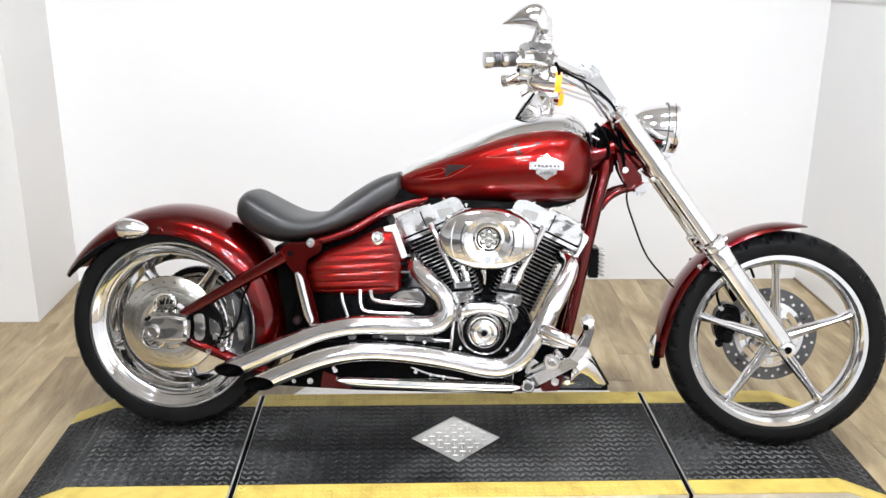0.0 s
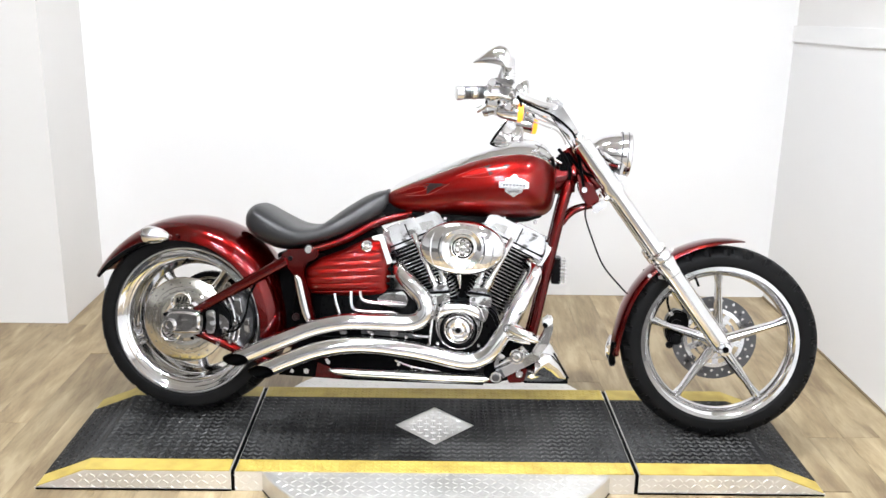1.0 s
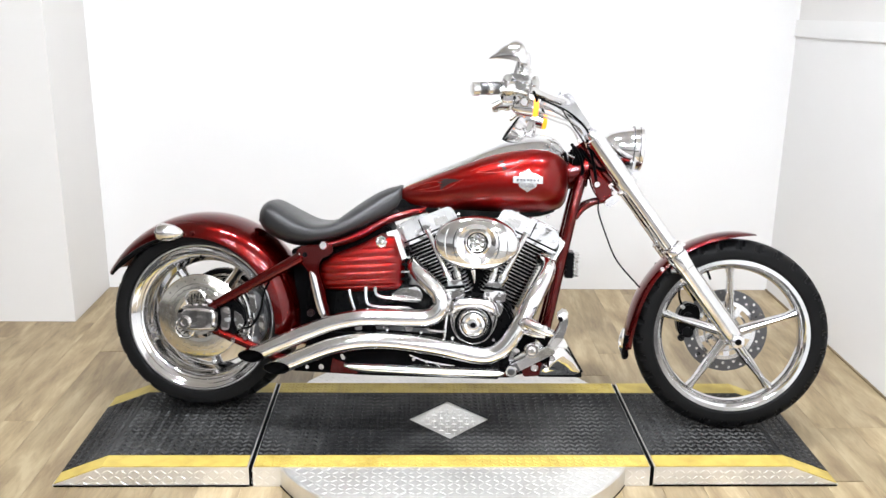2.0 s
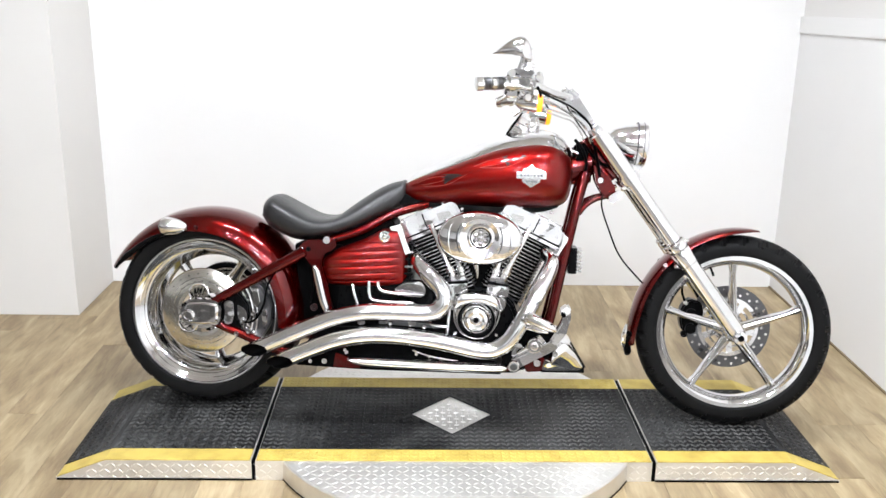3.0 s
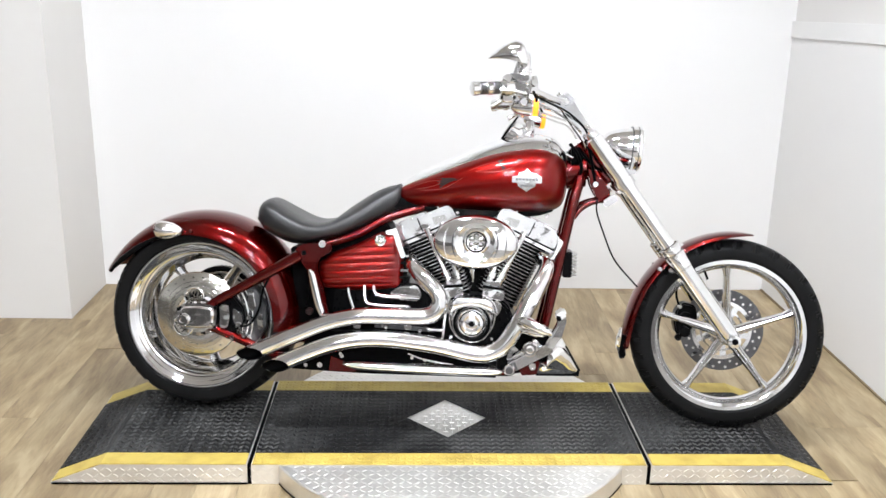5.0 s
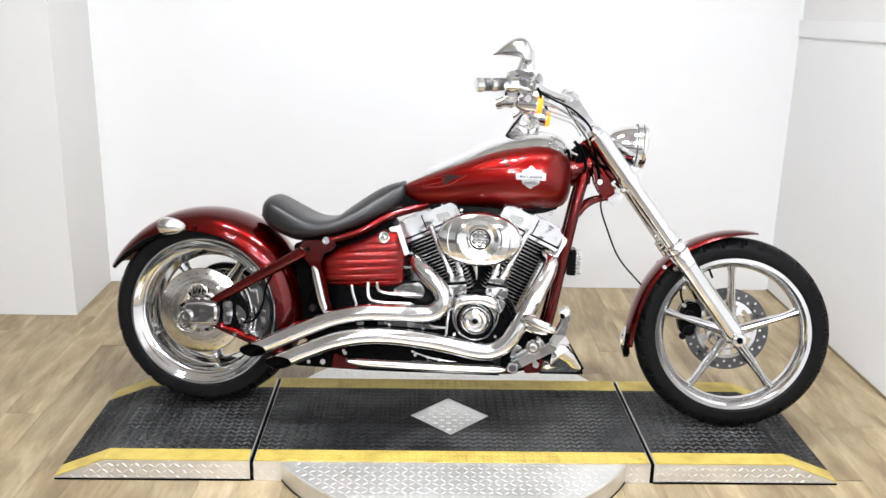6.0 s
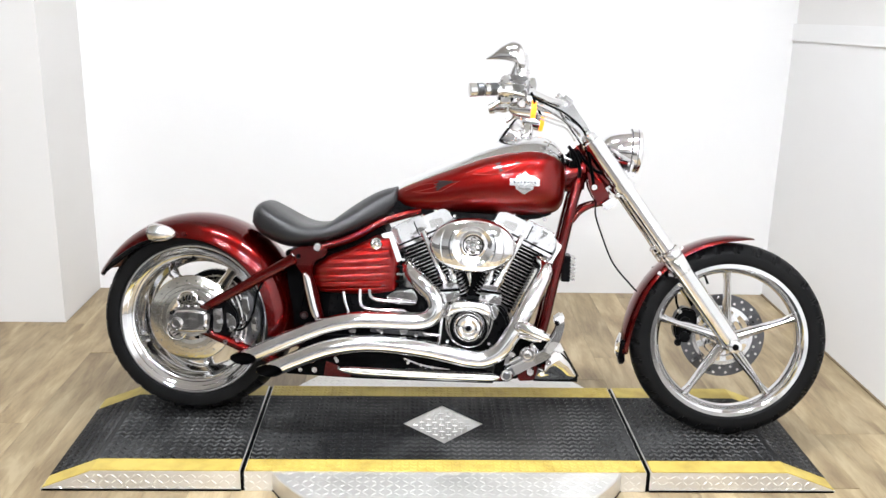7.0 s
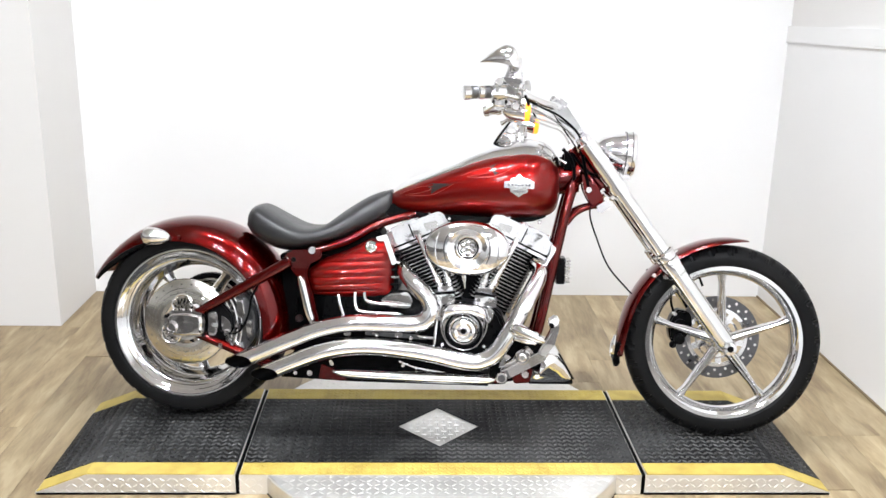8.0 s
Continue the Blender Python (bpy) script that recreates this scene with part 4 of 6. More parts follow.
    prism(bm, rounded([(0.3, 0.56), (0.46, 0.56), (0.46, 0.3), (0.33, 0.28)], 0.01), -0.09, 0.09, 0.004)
    part("inner_gap_filler", bm, MATT, bike)
    for poly, y in (([(0.175, 0.41), (0.195, 0.415), (0.205, 0.36), (0.19, 0.345), (0.178, 0.36)], -0.148), ([(0.205, 0.34), (0.225, 0.345), (0.228, 0.295), (0.212, 0.285)], -0.146), ([(0.145, 0.285), (0.185, 0.268), (0.2, 0.245), (0.165, 0.245)], -0.15)):
        bm = bm_new()
        prism(bm, rounded(poly, 0.008), y - 0.008, y + 0.02, 0.005, 3)
        part("caliper_fitting", bm, CAST, cal)
    bm = bm_new()
    sweep(bm, [(0.125, -0.17, 0.31), (0.15, -0.172, 0.3), (0.19, -0.165, 0.31), (0.215, -0.155, 0.36), (0.225, -0.15, 0.42), (0.25, -0.15, 0.47)], 0.0035, 8, n=24)
    part("brake_line", bm, MATT, cal)
    for x, z in ((0.13, 0.262), (0.15, 0.305), (0.17, 0.27), (0.185, 0.33)):
        bolt("caliper_bolt", (x, -0.165, z), 0.009, 0.012, CHROME, cal)


def fins(parent, c, d, w, depth, n, pitch, start):
    """A stack of cooling fins across d from the point c."""
    d = Vector(d).normalized()
    u = Vector((d.z, 0, -d.x))
    shape = rounded([(-w / 2, -depth / 2), (w / 2, -depth / 2), (w / 2, depth / 2), (-w / 2, depth / 2)], 0.022, 3)
    bm = bm_new()
    loft(bm, [[u * a + Vector((0, b, 0)) + d * h for a, b in shape] for h in (-0.0011, 0.0011)])
    me = None
    for k in range(n):
        if me is None:
            ob = part("cooling_fin", bm, BLACK, parent, sharp=30)
            me = ob.data
            me.materials.append(POLISHED)
            for f in me.polygons:
                f.material_index = 0 if len(f.vertices) > 4 else 1
        else:
            ob = new("cooling_fin", me)
            ob.parent = parent
        ob.location = Vector(c) + d * (start + pitch * k)


def engine():
    bm = bm_new()
    case = rounded([(0.79, 0.22), (1.04, 0.22), (1.07, 0.3), (1.03, 0.41), (0.96, 0.43), (0.87, 0.43), (0.8, 0.41), (0.765, 0.3)], 0.03)
    prism(bm, case, -0.13, 0.14, 0.01)
    prism(bm, rounded([(0.44, 0.23), (0.8, 0.21), (0.8, 0.4), (0.74, 0.46), (0.46, 0.445)], 0.03), -0.12, 0.14, 0.01)
    # Black block added to fill and darken the gap between the cylinders.
    prism(bm, rounded([(0.84, 0.43), (0.99, 0.43), (1.02, 0.56), (0.98, 0.66), (0.85, 0.66), (0.81, 0.56)], 0.02), -0.05, 0.09, 0.006)
    e = part("engine", bm, BLACK, bike, "air-cooled V-twin engine, black and chrome")
    # cam cover with its round timer cover
    bm = bm_new()
    prism(bm, rounded([(0.835, 0.405), (0.868, 0.43), (0.968, 0.432), (1.0, 0.405), (0.992, 0.335), (0.96, 0.285), (0.915, 0.272), (0.868, 0.285), (0.838, 0.33)], 0.022), -0.166, -0.125, 0.008, 3, 0.94)
    cam_cover = part("cam_cover", bm, CAST, bike)
    bm = bm_new()
    turned(bm, [(0.0005, 0), (0.052, 0), (0.052, 0.005), (0.049, 0.008), (0.047, 0.02), (0.043, 0.025), (0.039, 0.023), (0.036, 0.028), (0.028, 0.031), (0.02, 0.028), (0.016, 0.031), (0.009, 0.031), (0.008, 0.026), (0.0005, 0.026)], (0.916, -0.165, 0.348), (0, -1, 0), 48)
    part("timer_cover", bm, CAST, cam_cover)
    bm = bm_new()
    turned(bm, [(0.0005, 0.0), (0.063, 0.0), (0.063, 0.0045), (0.0005, 0.0045)], (0.916, -0.166, 0.345), (0, -1, 0), 48)
    part("cover_recess", bm, BLACK, cam_cover)
    bm = bm_new()
    turned(bm, [(0.06, 0.003), (0.0605, 0.007), (0.063, 0.007), (0.0645, 0.003)], (0.916, -0.166, 0.345), (0, -1, 0), 48, closed=True)
    part("cover_ring", bm, CHROME, cam_cover)
    bm = bm_new()
    sweep(bm, [(0.85, -0.172, 0.385), (0.872, -0.182, 0.412), (0.9, -0.184, 0.418), (0.935, -0.184, 0.418), (0.965, -0.182, 0.41), (0.985, -0.172, 0.385)], (0.013, 0.02, 0.017, 0.017, 0.02, 0.013), 12, n=30)
    part("cover_arch", bm, CAST, cam_cover)
    # Black rings paint the shade in the timer cover's grooves.
    bm = bm_new()
    turned(bm, [(0.0515, 0.002), (0.054, 0.002), (0.054, 0.0045), (0.0515, 0.0045)], (0.916, -0.165, 0.348), (0, -1, 0), 48, closed=True)
    turned(bm, [(0.0375, 0.023), (0.0396, 0.023), (0.0396, 0.0252), (0.0375, 0.0252)], (0.916, -0.165, 0.348), (0, -1, 0), 48, closed=True)
    turned(bm, [(0.0005, 0.026), (0.0085, 0.026), (0.0085, 0.0305), (0.0005, 0.0305)], (0.916, -0.165, 0.348), (0, -1, 0), 6)
    part("shadow_groove", bm, BLACK, cam_cover)
    for k in range(5):
        bolt("timer_bolt", polar(Vector((0.916, 0, 0.348)), 0.038, 36 + 72 * k, -0.19), 0.0045, 0.005, STEEL, cam_cover)
    for s in (-1, 1):
        bm = bm_new()
        prism(bm, rounded([(0.916 + s * a, b) for a, b in ((0.056, 0.412), (0.075, 0.424), (0.094, 0.414), (0.091, 0.388), (0.078, 0.37), (0.066, 0.384))], 0.014), -0.176, -0.15, 0.008, 3)
        part("cover_lobe", bm, CAST, cam_cover)
        for a, b in ((0.088, 0.408), (0.078, 0.382), (0.066, 0.298)):
            bolt("cover_screw", (0.916 + s * a, -0.172 if b > 0.35 else -0.164, b), 0.006, 0.009, CHROME, cam_cover)
    # cylinders
    crank = Vector((0.915, 0, 0.25))
    for s, name in ((-1, "rear"), (1, "front")):
        d = Vector((s * 0.4, 0, 0.88)).normalized()
        y = 0.012 * s
        bm = bm_new()
        u0 = Vector((d.z, 0, -d.x))
        box = rounded([(-0.066, -0.072), (0.066, -0.072), (0.066, 0.072), (-0.066, 0.072)], 0.02, 3)
        loft(bm, [[crank + u0 * a * k + Vector((0, y + b * k, 0)) + d * h for a, b in box] for h, k in ((0.14, 1.0), (0.345, 1.0), (0.35, 1.15), (0.42, 1.15))])
        cyl = part("cylinder", bm, BLACK, bike, "black cylinder with bright fin edges")
        fins(cyl, crank + Vector((0, y, 0)), d, 0.152, 0.165, 14, 0.0118, 0.185)
        fins(cyl, crank + Vector((0, y, 0)), d, 0.19, 0.175, 4, 0.0118, 0.352)
        # head: a bracket outside, then the rocker box in two storeys
        u = Vector((d.z, 0, -d.x))

        def at(a, h):
            p = crank + u * a + d * (h - 0.015)
            return (p.x, p.z)
        bm = bm_new()
        prism(bm, rounded([at(-0.104, 0.412), at(0.104, 0.412), at(0.104, 0.422), at(-0.104, 0.422)], 0.003), -0.1, 0.098, 0.003)
        rb = part("rocker_box", bm, CAST, bike)
        bm = bm_new()
        prism(bm, rounded([at(-s * 0.125, 0.426), at(s * 0.1, 0.426), at(s * 0.098, 0.462), at(s * 0.085, 0.478), at(0.0, 0.484), at(-s * 0.11, 0.482), at(-s * 0.123, 0.466)], 0.012), -0.104, 0.092, 0.012, 4, 0.95)
        part("rocker_cover", bm, CAST, rb)
        bm = bm_new()
        prism(bm, [at(-0.098, 0.42), at(0.098, 0.42), at(0.098, 0.428), at(-0.098, 0.428)], -0.094, 0.088, 0.0)
        part("gasket", bm, BLACK, rb)
        bm = bm_new()
        prism(bm, rounded([at(-s * 0.03, 0.47), at(s * 0.085, 0.47), at(s * 0.078, 0.486), at(s * 0.05, 0.49), at(-s * 0.025, 0.49)], 0.008), -0.078, 0.07, 0.006, 3)
        part("rocker_cap", bm, CAST, rb)
        bm = bm_new()
        prism(bm, rounded([at(-s * 0.045, 0.436), at(-s * 0.09, 0.436), at(-s * 0.088, 0.456), at(-s * 0.045, 0.464)], 0.005), -0.108, -0.09, 0.004)
        part("cover_boss", bm, STEEL, rb)
        # Black strip paints the shade of a gap across the rocker cover.
        bm = bm_new()
        prism(bm, rounded([at(-0.0018, 0.43), at(0.0018, 0.43), at(0.0018, 0.478), at(-0.0018, 0.478)], 0.0005), -0.1045, -0.09, 0.001)
        part("cover_gap_line", bm, BLACK, rb)
        for a in (-0.07, -0.02, 0.03, 0.075):
            p = crank + u * a + d * 0.463
            bolt("cover_bolt", (p.x, -0.072, p.z), 0.007, 0.01, CHROME, rb, d)
            p = crank + u * a + d * 0.435
            bolt("cover_bolt", (p.x, -0.1, p.z), 0.005, 0.006, CHROME, rb)
        bm = bm_new()
        prism(bm, rounded([at(s * 0.09, 0.468), at(s * 0.11, 0.464), at(s * 0.112, 0.45), at(s * 0.106, 0.38), at(s * 0.1, 0.38), at(s * 0.1, 0.44)], 0.002), -0.102, -0.02, 0.002)
        part("head_bracket", bm, LUG, rb)
        if s < 0:
            bm = bm_new()
            prism(bm, [(0.628, 0.633), (0.662, 0.643), (0.697, 0.553), (0.681, 0.545), (0.654, 0.621), (0.632, 0.622)], -0.172, -0.166, 0.001)
            part("head_bracket", bm, LUG, rb)
        # lifter block and pushrod tubes
        bm = bm_new()
        prism(bm, rounded([(0.915 + s * 0.03, 0.43), (0.915 + s * 0.098, 0.418), (0.915 + s * 0.104, 0.447), (0.915 + s * 0.088, 0.462), (0.915 + s * 0.035, 0.468)], 0.008), -0.16, -0.1, 0.005)
        prism(bm, rounded([(0.915 + s * 0.038, 0.468), (0.915 + s * 0.085, 0.462), (0.915 + s * 0.088, 0.48), (0.915 + s * 0.042, 0.486)], 0.006), -0.15, -0.105, 0.004)
        lb = part("lifter_block", bm, CAST, bike)
        bm = bm_new()
        prism(bm, [(0.915 + s * 0.03, 0.461), (0.915 + s * 0.096, 0.454), (0.915 + s * 0.098, 0.462), (0.915 + s * 0.032, 0.47)], -0.163, -0.1, 0.0)
        part("block_gasket", bm, BLACK, lb)
        for x0, x1, z1 in ((0.048, 0.11, 0.66), (0.078, 0.16, 0.64)):
            a, b = Vector((0.915 + s * x0, -0.13, 0.47)), Vector((0.915 + s * x1, -0.105, z1))
            bm = bm_new()
            sweep(bm, [a, a.lerp(b, 0.1), a.lerp(b, 0.11), a.lerp(b, 0.2), a.lerp(b, 0.21), b], (0.0125, 0.0125, 0.0155, 0.0155, 0.0105, 0.0105), 12)
            part("pushrod_tube", bm, CHROME, lb)
        for x0 in (0.045, 0.08):
            bolt("block_bolt", (0.915 + s * x0, -0.158, 0.444), 0.007, 0.008, POLISHED, lb)
    # air cleaner
    bm = bm_new()
    rings = []
    for y, k in ((-0.1, 0.9), (-0.125, 0.985), (-0.14, 1.0), (-0.16, 1.0), (-0.172, 0.985), (-0.18, 0.95), (-0.186, 0.88), (-0.192, 0.74), (-0.197, 0.56), (-0.2, 0.47), (-0.196, 0.44), (-0.192, 0.42), (-0.194, 0.3)):
        ring = []
        for i in range(64):
            a = 2 * math.pi * i / 64
            rr = max(0.0, k - 0.45)
            x = 0.136 * k * math.cos(a) if k > 0.5 else (0.055 + (k - 0.44) * 0.3) * math.cos(a)
            z = 0.087 * k * math.sin(a) if k > 0.5 else (0.055 + (k - 0.44) * 0.3) * math.sin(a)
            if k > 0.5:
                x = math.copysign(abs(math.cos(a)) ** 0.92, math.cos(a)) * 0.136 * k
            ring.append((0.918 + x, y, 0.607 + z))
        rings.append(ring)
    loft(bm, rings)
    ac = part("air_cleaner", bm, CHROME, bike, "oval chrome air cleaner cover", sharp=40)
    bm = bm_new()
    turned(bm, [(0.0005, 0), (0.04, 0), (0.041, 0.006), (0.036, 0.009), (0.03, 0.006), (0.0005, 0.006)], (0.921, -0.192, 0.612), (0, -1, 0), 40)
    part("cover_insert", bm, CHROME, ac)
    for sx in (-1, 1):
        # The thinner arc is dark steel, painting the shade of the scallop's groove.
        for r0, w, q in ((0.072, 0.05, 0.0022), (0.1, 0.056, 0.003)):
            bm = bm_new()
            pts = []
            for a in np.linspace(-50, 50, 24):
                t = math.radians(a)
                x, z = sx * (r0 - 0.022 * (1 - math.cos(t)) * 2), w * math.sin(t) / math.sin(math.radians(50))
                k = math.hypot(x / 0.136, z / 0.087)
                y = float(np.interp(k, (0.47, 0.56, 0.74, 0.88, 0.95, 0.985), (-0.2, -0.197, -0.192, -0.186, -0.18, -0.172)))
                pts.append((0.918 + x, y + 0.0005, 0.607 + z))
            sweep(bm, pts, [q * math.sin(math.pi * (j + 0.5) / 24) + 0.0004 for j in range(24)], 8)
            part("cover_scallop", bm, CHROME if q > 0.0025 else DULL, ac)
    bm = bm_new()
    turned(bm, [(0.029, 0.0055), (0.0325, 0.0055), (0.0325, 0.0085), (0.029, 0.0085)], (0.921, -0.192, 0.612), (0, -1, 0), 40, closed=True)
    part("insert_groove", bm, BLACK, ac)
    bm = bm_new()
    for k in range(6):
        p = polar(Vector((0.921, 0, 0.612)), 0.018, 60 * k + 30, -0.2)
        turned(bm, [(0.0005, 0), (0.008, 0), (0.006, 0.003), (0.0005, 0.004)], p, (0, -1, 0), 10)
    turned(bm, [(0.0005, 0), (0.01, 0), (0.007, 0.004), (0.0005, 0.005)], (0.921, -0.199, 0.612), (0, -1, 0), 14)
    part("insert_medallion", bm, CHROME, ac)
    bm = bm_new()
    prism(bm, rounded([(0.86, 0.56), (0.97, 0.56), (0.97, 0.66), (0.86, 0.66)], 0.02), -0.11, 0.05, 0.004)
    part("intake", bm, BLACK, e)
    bm = bm_new()
    sweep(bm, [(0.905, -0.14, 0.53), (0.912, -0.14, 0.5), (0.914, -0.138, 0.475)], (0.012, 0.006, 0.003), 10)
    part("drain_spout", bm, CHROME, ac)
    bm = bm_new()
    prism(bm, rounded([(0.62, 0.712), (0.66, 0.69), (0.76, 0.68), (0.86, 0.682), (1.0, 0.682), (1.12, 0.692), (1.17, 0.71), (1.15, 0.74), (0.64, 0.735)], 0.01), -0.06, 0.06, 0.004)
    part("coil_cover", bm, BLACK, e)
    for x in (0.835, 0.852, 1.145):
        bolt("coil_screw", (x, -0.058, 0.692), 0.006, 0.006, CHROME, e)
    # transmission covers and oil lines
    bm = bm_new()
    prism(bm, rounded([(0.64, 0.425), (0.675, 0.452), (0.735, 0.455), (0.75, 0.43), (0.74, 0.405), (0.67, 0.408)], 0.014), -0.15, -0.1, 0.012, 4)
    part("transmission_cover", bm, CAST, e)
    for pts in ([(0.508, -0.15, 0.44), (0.515, -0.155, 0.41), (0.535, -0.155, 0.355)], [(0.562, -0.15, 0.45), (0.566, -0.16, 0.41), (0.582, -0.165, 0.392), (0.64, -0.165, 0.388), (0.7, -0.16, 0.388), (0.72, -0.15, 0.38)],
                [(0.592, -0.15, 0.45), (0.6, -0.16, 0.428), (0.63, -0.165, 0.42), (0.69, -0.165, 0.418), (0.74, -0.15, 0.415)],
                [(0.83, -0.15, 0.39), (0.826, -0.165, 0.34), (0.822, -0.165, 0.27)], [(0.76, -0.15, 0.34), (0.775, -0.175, 0.322), (0.82, -0.175, 0.318)]):
        bm = bm_new()
        sweep(bm, pts, 0.006, 10, n=24)
        part("oil_line", bm, CHROME, e)
    # horn in front of the downtubes
    bm = bm_new()
    block(bm, (1.219, -0.04, 0.537), (0.03, 0.09, 0.085), bevel=0.003)
    reg = part("regulator", bm, BLACK, bike, "black finned voltage regulator")
    for k in range(7):
        bm = bm_new()
        block(bm, (1.24, -0.04, 0.502 + 0.0115 * k), (0.02, 0.086, 0.005), bevel=0.001)
        part("cooling_fin", bm, STEEL, reg)


def oil_tank():
    """A barrel-shaped cover: bowed outward, with fine raised ribs that fan a little."""
    top = [(0.402, 0.508), (0.41, 0.522), (0.45, 0.551), (0.53, 0.583), (0.6, 0.621), (0.65, 0.618), (0.674, 0.6), (0.682, 0.58)]
    low = [(0.402, 0.48), (0.41, 0.452), (0.43, 0.434), (0.53, 0.431), (0.62, 0.437), (0.66, 0.444), (0.674, 0.455), (0.682, 0.475)]

    def edge(line, x):
        return float(np.interp(x, [p[0] for p in line], [p[1] for p in line]))

    def skin(x, f, z):
        e = (x - 0.52) / (0.162 if x > 0.52 else 0.118)
        e = abs(e) ** (0.6 if x > 0.52 else 1.0)
        y = 0.118 + 0.046 * (1 - min(1, e) ** 4) ** 0.5 * (1 - abs((f - 0.72) / (0.75 if f < 0.72 else 0.28)) ** 2.6) ** 0.5
        k = ((z - 0.07 * (x - 0.41)) / 0.0245) % 1.0
        ends = min(1.0, max(0.0, (0.66 - x) / 0.04)) * min(1.0, f / 0.06) * min(1.0, max(0.0, (0.93 - f) / 0.08))
        return y - 0.005 * (1 - abs(math.sin(math.pi * k)) ** 0.45) * ends

    bm = bm_new()
    rings = []
    for x in np.linspace(0.402, 0.682, 44):
        lo, hi = edge(low, x), edge(top, x)
        fs = np.linspace(0, 1, 150)
        near = [(x, -skin(x, f, lo + (hi - lo) * f), lo + (hi - lo) * f) for f in fs]
        far = [(x, 0.11, lo + (hi - lo) * f) for f in (1, 0.5, 0)]
        rings.append(near + far)
    loft(bm, rings)
    t = part("oil_tank", bm, RED, bike, "ribbed dark red oil tank cover", sharp=45)
    bm = bm_new()
    turned(bm, [(0.0005, 0), (0.022, 0), (0.021, 0.006), (0.0005, 0.006)], (0.61, -0.14, 0.596), (0, -1, 0.25), 24)
    part("cap_neck", bm, BLACK, t)
    bm = bm_new()
    axis = Vector((0, -1, 0.25)).normalized()
    turned(bm, [(0.0005, 0), (0.015, 0), (0.018, 0.004), (0.018, 0.014), (0.014, 0.018), (0.009, 0.016), (0.006, 0.019), (0.0005, 0.02)], Vector((0.61, -0.14, 0.596)) + axis * 0.005, axis, 24)
    for k in range(8):
        p = Vector((0.61, -0.14, 0.596)) + axis * 0.01 + Vector((math.cos(k * math.pi / 4), 0, math.sin(k * math.pi / 4))) * 0.0155
        turned(bm, [(0.0005, 0), (0.0038, 0), (0.0038, 0.006), (0.0005, 0.007)], p, axis, 8)
    part("oil_cap", bm, CHROME, t, "scalloped chrome oil cap")
    bm = bm_new()
    block(bm, (0.69, -0.06, 0.52), (0.012, 0.12, 0.13), bevel=0.004)
    part("tank_bracket", bm, BLACK, t)
    for k in range(5):
        bm = bm_new()
        block(bm, (0.688, -0.118, 0.478 + 0.024 * k), (0.03, 0.03, 0.007), bevel=0.002)
        part("bracket_rib", bm, CHROME if k % 2 else BLACK, t)
    # Added black shapes standing in for the dark space behind the oil tank.
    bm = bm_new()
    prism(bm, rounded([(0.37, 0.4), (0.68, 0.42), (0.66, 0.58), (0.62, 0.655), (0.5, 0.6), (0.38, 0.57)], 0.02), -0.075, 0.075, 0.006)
    part("dark_gap_box", bm, MATT, bike, "added black box darkening the space behind the oil tank")
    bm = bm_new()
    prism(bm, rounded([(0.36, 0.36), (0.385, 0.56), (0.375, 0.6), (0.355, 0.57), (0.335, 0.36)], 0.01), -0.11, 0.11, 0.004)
    part("inner_gap_filler", bm, MATT, bike)


